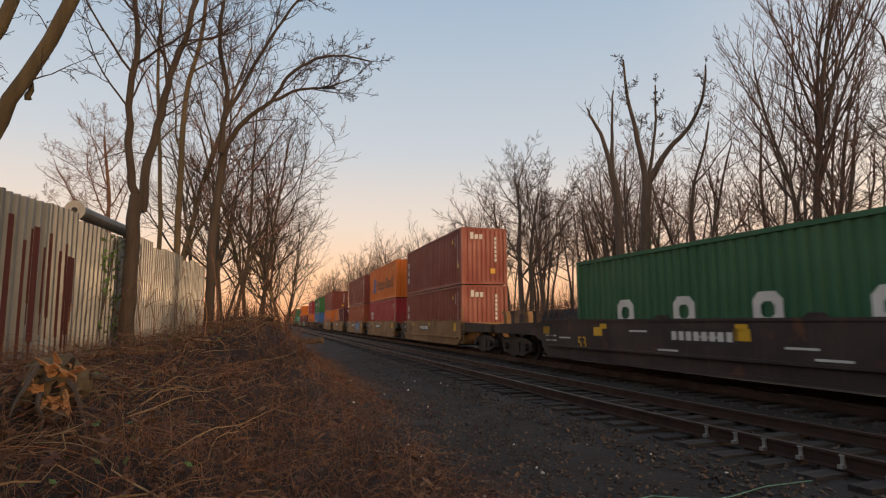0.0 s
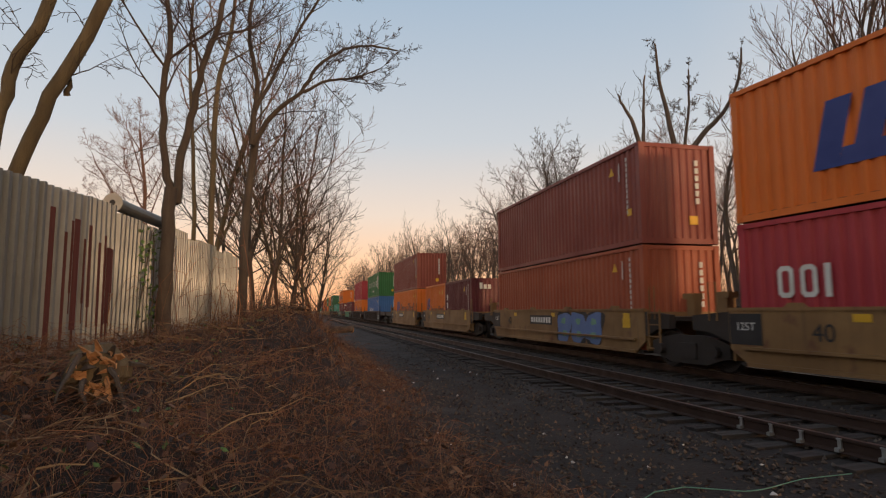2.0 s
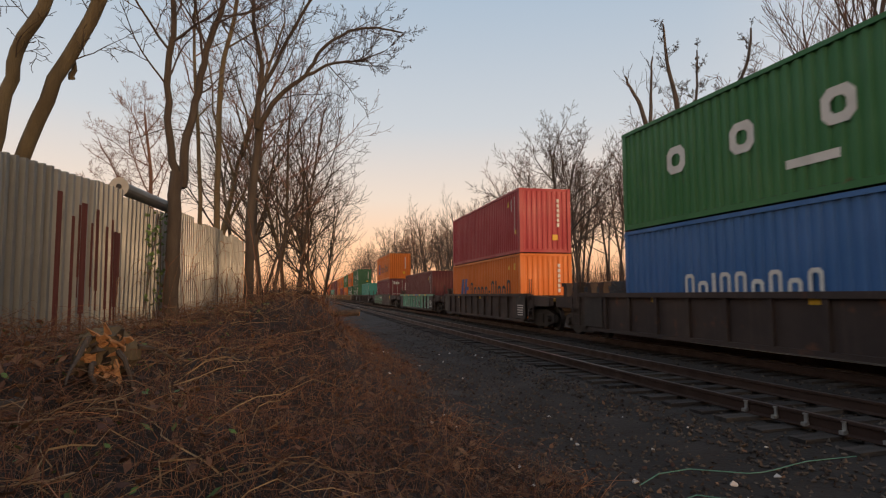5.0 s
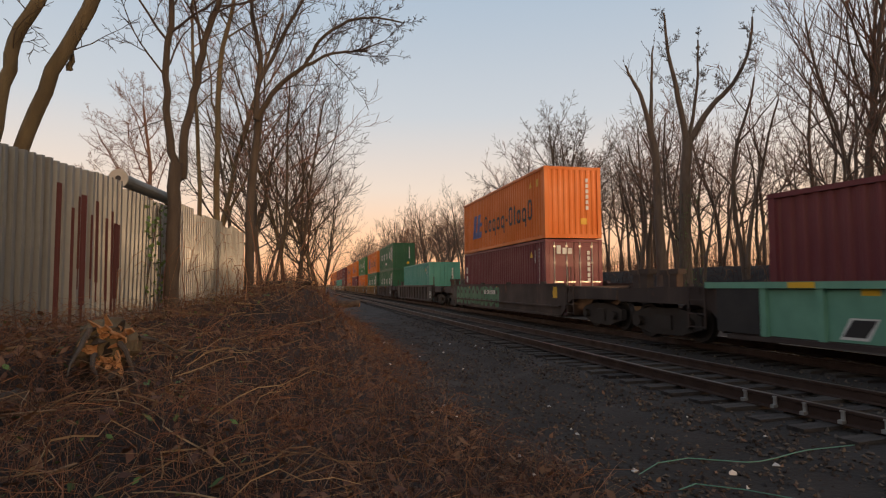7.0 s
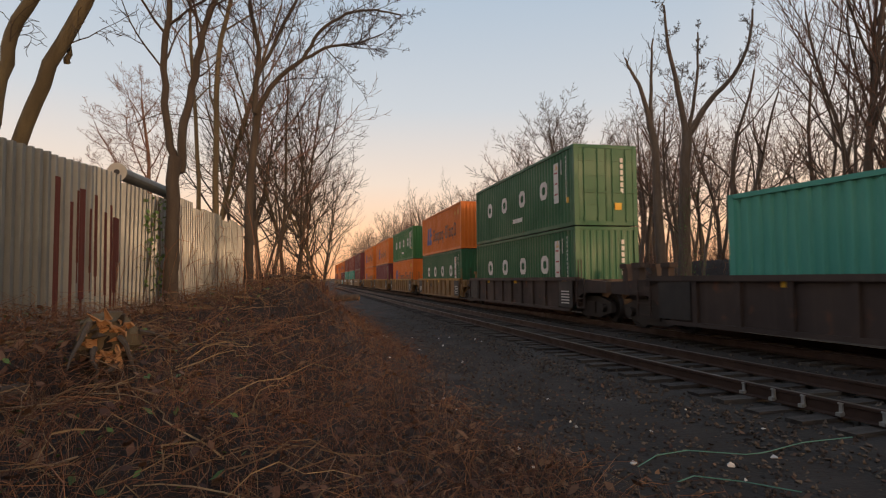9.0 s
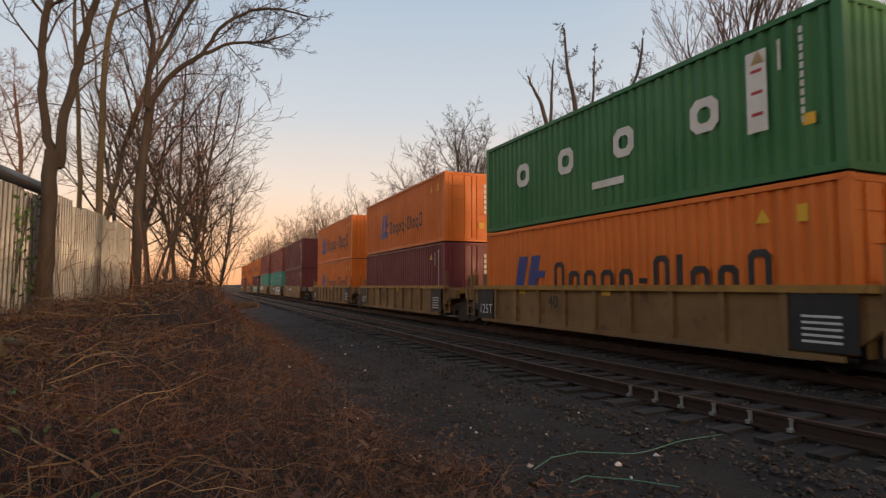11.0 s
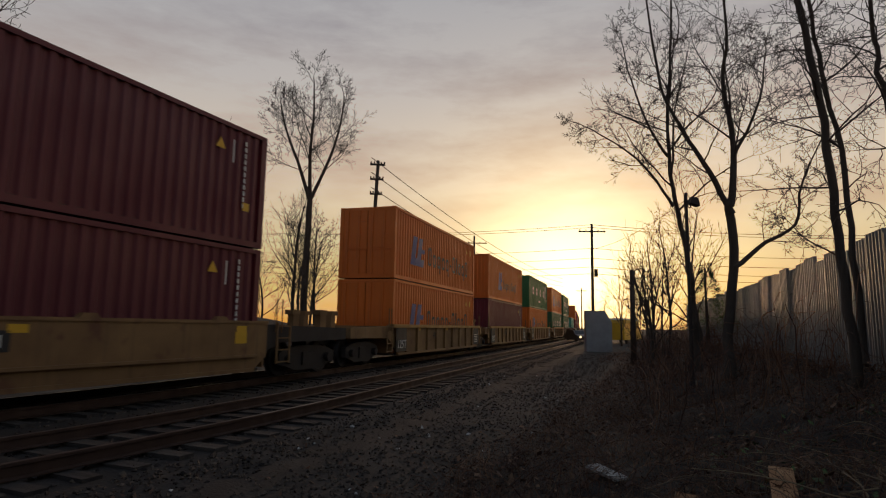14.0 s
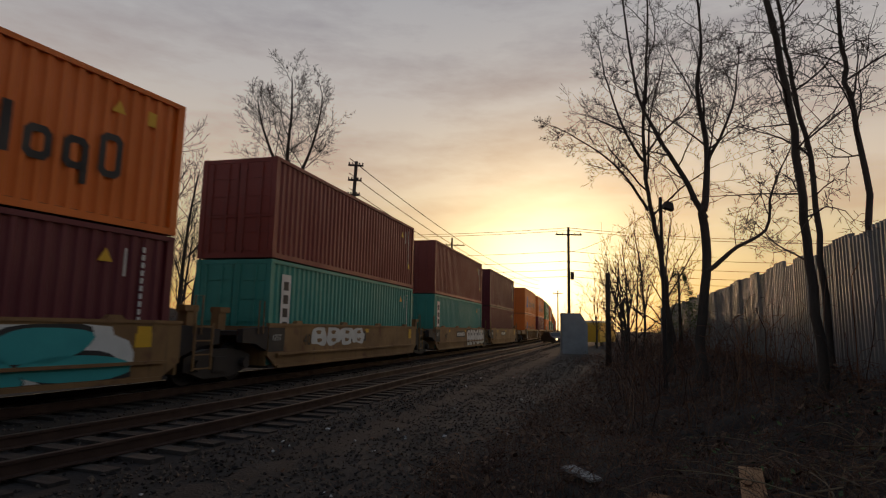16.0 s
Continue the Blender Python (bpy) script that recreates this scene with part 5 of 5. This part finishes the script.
bush("lane_thicket", "dark thicket along the fence and lane", 1500, (8, 60, 10.2, 15.2), (0.3, 1.2), (0.7, 1.9), (0.006, 0.013), BRAMBLE, 0.1, 5)


bush("far_woods", "hazy brush of far bare woods across the line", 2600, (-190, 45, -62, -26), (0.6, 2.4), (3.0, 7.0), (0.022, 0.05), BARKRED, 0.0, 4)
bush("far_copse", "hazy brush of a far copse along the line", 900, (-230, -62, 9, 60), (0.6, 2.4), (2.5, 6.5), (0.022, 0.05), BARKRED, 0.0, 4)


def leaves(name, label, count, strip, size, mat, lift, power):
    x, y = scatter(count, *strip, power=power)
    z = ground_z(x, y) + NP.uniform(0.0, lift, count) * NP.random(count)
    az, tilt = NP.uniform(0, 6.283, count), NP.uniform(-0.9, 0.9, count)
    sz = NP.uniform(*size, count)
    c, s = np.cos(az), np.sin(az)
    vs = np.empty((count, 4, 3))
    for j, (a, b, cc) in enumerate(((-1, 0, 0.0), (0, -0.6, -0.25), (1, 0, 0.0), (0, 0.6, 0.25))):
        vs[:, j, 0] = x + sz * (a * c - b * s)
        vs[:, j, 1] = y + sz * (a * s + b * c)
        vs[:, j, 2] = z + sz * (cc + a * tilt)
    return stuff(name, label, "leaves", vs.reshape(-1, 3), np.arange(count * 4).reshape(-1, 4), mat)


leaves("dead_leaves", "curled dead brown leaves over the bank", 16000, (-34, 40, 8, 15.2), (0.02, 0.06), DEADLEAF, 0.35, 0.9)
leaves("leaf_litter", "scattered dead leaves on the gravel", 1500, (-18, 24, 5.6, 8.9), (0.02, 0.045), DEADLEAF, 0.03, 0.8)
leaves("green_weeds", "small green weeds among the brambles", 1400, (-12, 8, 11, 15), (0.02, 0.05), IVY, 0.30, 0.5)


def stones(name, label, count, strip, size, mat, power):
    x, y = scatter(count, *strip, power=power)
    z = ground_z(x, y)
    sz = NP.uniform(*size, count)
    unit = np.array([(1, 0, 0), (-1, 0, 0), (0, 1, 0), (0, -1, 0), (0, 0, 0.8), (0, 0, -0.8)])
    jit = NP.uniform(0.55, 1.15, (count, 6, 1))
    a = NP.uniform(0, 6.283, count)
    vs = unit[None] * jit * sz[:, None, None] + NP.normal(0, 0.18, (count, 6, 3)) * sz[:, None, None]
    rx = vs[:, :, 0] * np.cos(a)[:, None] - vs[:, :, 1] * np.sin(a)[:, None]
    ry = vs[:, :, 0] * np.sin(a)[:, None] + vs[:, :, 1] * np.cos(a)[:, None]
    out = np.stack([rx + x[:, None], ry + y[:, None], vs[:, :, 2] + (z + sz * 0.25)[:, None]], -1)
    tri = np.array([(0, 2, 4), (2, 1, 4), (1, 3, 4), (3, 0, 4), (2, 0, 5), (1, 2, 5), (3, 1, 5), (0, 3, 5)])
    fs = (np.arange(count) * 6)[:, None, None] + tri[None]
    return stuff(name, label, "gravel", out.reshape(-1, 3), fs.reshape(-1, 3), mat)


stones("ballast_stones", "dark crushed ballast stones beside the track", 20000, (-26, 40, 5.2, 8.95), (0.014, 0.034), BALLAST, 1.0)
stones("track_ballast", "crushed stones between the ties", 11000, (-34, 44, -2.2, 6.2), (0.02, 0.045), BALLAST, 0.7)
PALE = material("pale_quartz_stone", (0.60, 0.57, 0.53), 0.8, 0, None, 6.0, 0.5, 0.2)
stones("pale_stones", "scattered pale stones and litter on the gravel", 90, (-16, 20, 5.6, 8.9), (0.02, 0.05), PALE, 0.8)

# ---- loose things, ahead ----


def ragged(g, centre, r, rng, squash=1.0):
    """An uneven lump."""
    rings, seg = 7, 11
    vs = [(centre[0], centre[1], centre[2] - r * squash)]
    for i in range(1, rings):
        a = math.pi * i / rings
        for j in range(seg):
            b = 2 * math.pi * j / seg
            q = r * rng.uniform(0.72, 1.18)
            vs.append((centre[0] + q * math.sin(a) * math.cos(b), centre[1] + q * math.sin(a) * math.sin(b), centre[2] - q * squash * math.cos(a)))
    vs.append((centre[0], centre[1], centre[2] + r * squash))
    fs = [(0, 1 + (j + 1) % seg, 1 + j) for j in range(seg)]
    for i in range(rings - 2):
        for j in range(seg):
            fs.append((1 + i * seg + j, 1 + i * seg + (j + 1) % seg, 1 + (i + 1) * seg + (j + 1) % seg, 1 + (i + 1) * seg + j))
    last = len(vs) - 1
    fs += [(1 + (rings - 2) * seg + j, 1 + (rings - 2) * seg + (j + 1) % seg, last) for j in range(seg)]
    return g.add(vs, fs)


def make_stump():
    x, y = view(WEST, 5.3, -3.0)
    t = thing("tree_stump", "splintered upturned tree stump with torn raw wood", "stump", pose(x, y, gz(x, y) + 0.30, 0, 0, 25))
    rng = random.Random(3)
    part("root_ball", ragged(Geo(), (-0.02, 0.12, 0.0), 0.27, rng, 0.9), BARKOLIVE, t, "earthy bark-covered root ball")
    # solid near-black lump; its colour stands in for the shade of a hole
    part("hollow", ragged(Geo(), (0.03, -0.09, -0.04), 0.075, rng, 1.2), SOIL, t, "dark lump in place of a shaded hollow")
    for k in range(64):
        a = rng.uniform(0, 6.283)
        rim = Vector((math.cos(a), 0, math.sin(a)))
        p = rim * rng.uniform(0.05, 0.21) + Vector((0.02, -0.08 - rng.uniform(0, 0.07), 0))
        d = (rim * rng.uniform(-0.2, 0.9) + Vector((rng.gauss(0, 0.3), -0.8, rng.gauss(0, 0.3)))).normalized()
        side = d.cross(rim).normalized()
        upv = side.cross(d)
        w, ln = rng.uniform(0.014, 0.045), rng.uniform(0.06, 0.17)
        vs = [p - side * w, p + side * w, p + side * w * 0.6 + d * ln * 0.7 + upv * 0.02, p - side * w * 0.2 + d * ln, p - side * w + upv * 0.02, p + side * w + upv * 0.02, p + side * w * 0.6 + d * ln * 0.7 + upv * 0.034, p - side * w * 0.2 + d * ln + upv * 0.01]
        part("splinter", Geo().add([tuple(v) for v in vs], [(0, 1, 2, 3), (4, 7, 6, 5), (0, 4, 5, 1), (1, 5, 6, 2), (2, 6, 7, 3), (3, 7, 4, 0)]), CUTWOOD if k % 3 else BARK, t, "raw torn wood splinter")
    for k in range(6):
        a = rng.uniform(0, 6.28)
        pts = [Vector((0.25 * math.cos(a), 0.25 * math.sin(a), rng.uniform(-0.2, 0.2)))]
        d = Vector((math.cos(a), math.sin(a), rng.uniform(-0.4, 0.2)))
        for j in range(5):
            d = d + Vector((rng.gauss(0, 0.3), rng.gauss(0, 0.3), rng.gauss(-0.1, 0.2)))
            pts.append(pts[-1] + d.normalized() * 0.13)
        part("root", Geo().tube(pts, [0.026, 0.022, 0.018, 0.014, 0.01, 0.006], 6), BARK, t)


make_stump()


def make_log(ahead, right, length, r, turn, label):
    x, y = view(WEST, ahead, right)
    t = thing("log", label, "log", pose(x, y, gz(x, y) + r * 0.8, 0, 0, turn))
    part("bark", Geo().tube([(-length / 2, 0, 0), (-length * 0.1, 0.02, 0.01), (length * 0.3, -0.02, 0.0), (length / 2, 0, 0.02)], [r, r * 1.05, r * 0.95, r * 0.9], 12, caps=False), BARK, t, smooth=True)
    for e in (-1, 1):
        part("cut_face", Geo().tube([(e * (length / 2 - 0.02), 0, 0), (e * length / 2, 0, 0)], [r * 0.93, r * 0.9], 12), CUTWOOD, t, "pale sawn end")


make_log(4.0, -3.1, 0.5, 0.08, 70, "short sawn log half buried in brambles")
make_log(15.5, -3.0, 1.7, 0.10, 35, "pale fallen log lying on the bank")
make_log(13.0, -3.4, 1.3, 0.06, -20, "thin fallen branch lying on the bank")


def make_roll():
    x, y = view(WEST, 10.0, -5.55)
    t = thing("pipe_roll", "long grey roll with a round plywood end, held above the fence", "pipe", pose(x, y, 0.0, 0, 0, WEST + 4))
    g = Geo().tube([(0, 0, 3.32), (0, 2.4, 3.28)], [0.115, 0.115], 14)
    part("roll", g, FENCE, t)
    part("end_disc", Geo().tube([(0, -0.03, 3.32), (0, 0.0, 3.32)], [0.165, 0.165], 20), SPOOLWOOD, t, "round plywood end disc")
    part("hub", Geo().tube([(0, -0.036, 3.32), (0, -0.029, 3.32)], [0.05, 0.05], 12), INK, t, "dark centre hole")
    for yy in (0.4, 2.1):
        part("post", Geo().box(-0.04, 0.04, yy - 0.04, yy + 0.04, 0.0, 3.19), POLEWOOD, t, "timber support post")


make_roll()


def make_cable(points, label):
    t = thing("cable", label, "cable")
    pts = []
    for i in range(len(points) - 1):
        for k in range(6):
            u = k / 6
            a, b = points[i], points[i + 1]
            x, y = view(WEST, a[0] + (b[0] - a[0]) * u, a[1] + (b[1] - a[1]) * u)
            pts.append((x, y, gz(x, y) + 0.035))
    part("sheath", Geo().tube(pts, [0.0055] * len(pts), 6), CABLE, t)


make_cable([(5.4, 1.75), (5.75, 2.05), (5.9, 2.4), (5.75, 2.9), (5.85, 3.4), (6.1, 4.3)], "faded green cable lying on the gravel")
make_cable([(5.0, 1.95), (5.15, 2.15), (5.0, 2.5), (4.7, 2.9)], "short loop of faded green cable on the gravel")


def make_ivy(ahead, right, z0, z1, r, count, label):
    x, y = view(WEST, ahead, right)
    t = thing("ivy", label, "ivy", pose(x, y, gz(x, y)))
    rng = random.Random(int(ahead * 10))
    g = Geo()
    for k in range(count):
        a, z = rng.uniform(0, 6.28), rng.uniform(z0, z1)
        rr = r * rng.uniform(0.6, 1.6)
        c = Vector((rr * math.cos(a), rr * math.sin(a), z))
        u = Vector((rng.gauss(0, 1), rng.gauss(0, 1), rng.gauss(0, 1))).normalized()
        w = u.orthogonal().normalized()
        s = rng.uniform(0.025, 0.055)
        g.add([tuple(c - u * s), tuple(c + w * s * 0.8), tuple(c + u * s), tuple(c - w * s * 0.8)], [(0, 1, 2, 3)])
    part("leaves", g, IVY, t)
    for k in range(5):
        a = k * 1.25
        part("stem", Geo().tube([(r * 0.8 * math.cos(a + z * 0.5), r * 0.8 * math.sin(a + z * 0.5), z) for z in np.linspace(0, z1, 9)], [0.012] * 9, 4), BARK, t, "twining stem")


make_ivy(11.0, -5.55, 0.3, 2.1, 0.30, 330, "green ivy climbing at the fence")
make_ivy(31, 13.2, 0.5, 6.5, 0.55, 600, "dark ivy round the dead snag")

# ---- loose things, towards the sunset ----


def make_pole(ahead, right, height, arms, label, lean=0.0):
    x, y = view(SOUTH, ahead, right)
    t = thing("utility_pole", label, "utility pole", pose(x, y, gz(x, y) - 0.3, 0, lean, SOUTH))
    part("shaft", Geo().tube([(0, 0, 0), (0, 0, height * 0.5), (0, 0, height)], [0.16, 0.14, 0.11], 10), POLEWOOD, t, smooth=True)
    for z, w in arms:
        arm = part("crossarm", Geo().box(-w, w, -0.17, -0.07, z - 0.06, z + 0.06), POLEWOOD, t, "timber crossarm")
        for q in (-0.9, -0.45, 0.45, 0.9):
            part("insulator", Geo().tube([(q * w, -0.12, z + 0.06), (q * w, -0.12, z + 0.14), (q * w, -0.12, z + 0.2)], [0.03, 0.055, 0.035], 8), GLASS, arm, "dark insulator")
    return t


p1 = make_pole(53, 11.6, 11.4, ((10.7, 1.2),), "creosoted utility pole with one crossarm")
part("transformer", Geo().tube([(0.3, -0.1, 6.6), (0.3, -0.1, 7.3)], [0.17, 0.17], 10), BLACK, p1, "small dark can")
make_pole(38, -6.2, 12.9, ((12.6, 0.5), (11.6, 0.45), (10.6, 0.4)), "tall utility pole with short stacked arms behind the train", 2.0)
make_pole(70, 1.3, 12.8, ((11.9, 1.5),), "distant utility pole with a crossarm")
make_pole(30, 8.55, 5.1, (), "bare broken-off timber post")
make_pole(120, 24, 10, ((9.4, 1.0),), "far utility pole beyond the lane")


def make_wire(a, b, sag, label="thin dark overhead wire between poles", r=0.026):
    t = thing("overhead_wire", label, "wire", group="overhead wires")
    (a0, a1, az), (b0, b1, bz) = a, b
    pts = []
    for k in range(17):
        u = k / 16
        x, y = view(SOUTH, a0 + (b0 - a0) * u, a1 + (b1 - a1) * u)
        pts.append((x, y, az + (bz - az) * u - sag * 4 * u * (1 - u)))
    part("strand", Geo().tube(pts, [r] * 17, 4, caps=False), WIRE, t)


for z, dz in ((10.75, 0.0), (10.5, 0.1), (8.6, 0.0), (7.7, 0.0), (6.9, 0.2), (6.3, 0.2)):
    make_wire((53, 11.6, z), (62, -22, z + 0.3 + dz), 0.5)
    make_wire((53, 11.6, z), (56, 44, z), 0.5)
for z in (12.5, 11.5, 10.5):
    make_wire((38, -6.2, z), (95, 16, z * 0.62 + 1.5), 1.2)
make_wire((16, 6.1, 5.0), (26, 5.6, 4.9), 0.25, "drooping service wire by the lamp", 0.008)


def make_flood_lamp():
    x, y = view(SOUTH, 15.8, 6.0)
    t = thing("flood_lamp", "unlit floodlight on a slim steel pole", "street lamp", pose(x, y, gz(x, y), 0, 0, SOUTH))
    h = 4.85 - gz(x, y)
    part("pole", Geo().tube([(0, 0, 0), (0, 0, h + 0.28)], [0.055, 0.045], 8), BLACK, t)
    part("bracket", Geo().tube([(0, 0, h - 0.05), (0.10, 0, h - 0.15), (0.14, 0, h - 0.02)], [0.02] * 3, 6), BLACK, t)
    hd = part("lamp_head", Geo().add([(0.07, -0.12, h - 0.02), (0.33, -0.12, h - 0.10), (0.33, 0.12, h - 0.10), (0.07, 0.12, h - 0.02), (0.12, -0.08, h + 0.16), (0.31, -0.08, h + 0.12), (0.31, 0.08, h + 0.12), (0.12, 0.08, h + 0.16)],
         [(0, 3, 2, 1), (4, 5, 6, 7), (0, 1, 5, 4), (1, 2, 6, 5), (2, 3, 7, 6), (3, 0, 4, 7)]), BLACK, t, "dark floodlight housing")


make_flood_lamp()


def make_wall_block():
    x, y = view(SOUTH, 45, 10.2)
    t = thing("concrete_block", "pale painted concrete barrier with a sloped top", "barrier", pose(x, y, gz(x, y), 0, 0, SOUTH))
    g = Geo().add([(-0.95, -0.4, 0), (0.95, -0.4, 0), (0.95, 0.4, 0), (-0.95, 0.4, 0), (-0.95, -0.4, 3.05), (0.45, -0.4, 3.05), (0.45, 0.4, 3.05), (-0.95, 0.4, 3.05), (0.95, -0.4, 2.2), (0.95, 0.4, 2.2)],
                  [(0, 1, 8, 5, 4), (2, 3, 7, 6, 9), (0, 4, 7, 3), (1, 2, 9, 8), (5, 8, 9, 6), (4, 5, 6, 7), (0, 3, 2, 1)])
    part("block", g, CONCRETE, t)


make_wall_block()


def make_bus():
    x, y = view(SOUTH, 72, 19.3)
    t = thing("school_bus", "yellow bus with a pale roof parked by the crossing", "bus", pose(x, y, gz(x, y), 0, 0, SOUTH + 62))
    part("body", Geo().prism([(-4.6, 0.5), (4.6, 0.5), (4.6, 1.5), (3.5, 1.75), (3.3, 2.75), (-4.5, 2.75), (-4.6, 2.4)], -1.2, 1.2), BUSYELLOW, t)
    part("roof", Geo().prism([(-4.4, 2.752), (3.25, 2.752), (3.1, 2.95), (-4.3, 2.95)], -1.1, 1.1), WHITE, t, "pale roof")
    for k in range(8):
        for sy in (-1, 1):
            part("window", Geo().box(-4.2 + k * 0.92, -3.45 + k * 0.92, min(sy * 1.2, sy * 1.215), max(sy * 1.2, sy * 1.215), 1.75, 2.45), GLASS, t)
    for wx in (-2.9, 3.2):
        for sy in (-1, 1):
            part("wheel", WHEELM, BLACK, t, at=pose(wx, sy * 1.05, 0.49))


make_bus()


def make_vehicle():
    x, y = view(SOUTH, 70, 13.6)
    t = thing("car", "dark car with lit headlamps facing the track", "car", pose(x, y, gz(x, y), 0, 0, SOUTH - 80))
    part("body", Geo().prism([(-2.2, 0.3), (2.2, 0.3), (2.25, 0.75), (1.2, 0.95), (0.5, 1.42), (-1.2, 1.42), (-1.9, 1.0), (-2.2, 0.95)], -0.88, 0.88), CARPAINT, t)
    part("windscreen", Geo().prism([(0.56, 1.36), (1.14, 0.99), (1.16, 1.0), (0.58, 1.38)], -0.76, 0.76), GLASS, t)
    for sy in (-0.62, 0.62):
        part("headlamp", Geo().tube([(2.2, sy, 0.66), (2.27, sy, 0.66)], [0.12, 0.11], 10), HEADLAMP, t, "lit warm headlamp")
    for wx in (-1.35, 1.4):
        for sy in (-0.8, 0.8):
            part("wheel", WHEELM, BLACK, t, at=pose(wx, sy, 0.32) @ Matrix.Diagonal((0.65, 0.9, 0.65, 1)))


make_vehicle()


def make_plank(ahead, right, length, turn, tilt, label):
    x, y = view(SOUTH, ahead, right)
    t = thing("plank", label, "plank", pose(x, y, gz(x, y) + 0.05, tilt, 0, SOUTH + turn))
    part("board", Geo().box(-0.10, 0.10, -length / 2, length / 2, 0.0, 0.03), CUTWOOD if tilt > 8 else SPOOLWOOD, t)


make_plank(5.2, 2.7, 1.3, -25, 9, "weathered board lying in the brambles")
make_plank(6.0, 2.1, 0.7, -35, 14, "short broken board leaning in the brambles")
make_plank(7.2, 1.7, 0.5, 30, 6, "grey scrap of board on the ground")


def make_evergreen(ahead, right, height, label):
    x, y = view(SOUTH, ahead, right)
    t = thing("evergreen", label, "tree", pose(x, y, gz(x, y)))
    part("trunk", Geo().tube([(0, 0, 0), (0.05, 0, height)], [0.09, 0.03], 7), BARK, t)
    rng = random.Random(8)
    g = Geo()
    for k in range(2600):
        z = height * rng.uniform(0.3, 1.0)
        r = (height - z) * 0.5 * rng.random() ** 0.5 + 0.12
        a = rng.choice((0.4, 1.7, 2.9, 4.1, 5.4)) + rng.gauss(0, 0.35)
        c = Vector((r * math.cos(a), r * math.sin(a), z - r * 0.12 + 0.18 * math.sin(3 * a + z * 4)))
        u = Vector((math.cos(a) + rng.gauss(0, 0.5), math.sin(a) + rng.gauss(0, 0.5), rng.gauss(0.2, 0.4))).normalized()
        w = u.orthogonal().normalized()
        g.add([tuple(c - w * 0.012), tuple(c + u * 0.16), tuple(c + w * 0.012)], [(0, 1, 2)])
    part("needles", g, IVY, t, "dark green needles")


x, y = view(WEST, 6.9, 4.9)
scrap = thing("plank", "pale flat scrap of board beside the rail", "plank", pose(x, y, gz(x, y) + 0.01, 3, 2, 25))
part("board", Geo().prism([(-0.16, 0.0), (0.15, 0.0), (0.17, 0.03), (-0.15, 0.03)], -0.1, 0.1), PALE, scrap)
make_evergreen(25, 10.2, 3.6, "small dark evergreen beside the fence")
# far low woods that close the horizon
far = []
for k in range(30):
    a = -60 - k * 12.0 + rng.uniform(-3, 3)
    d = rng.uniform(150, 230)
    x, y = -math.sin(radians(a)) * d, math.cos(radians(a)) * d
    s_, n_ = plan_of(np.array([x]), np.array([y]))
    if abs(n_[0]) > 14:
        t = copy_thing(KINDS[rng.randrange(6)], pose(x, y, gz(x, y), 0, 0, rng.uniform(0, 360)))
        t.scale = (rng.uniform(0.6, 0.95),) * 3

motions()
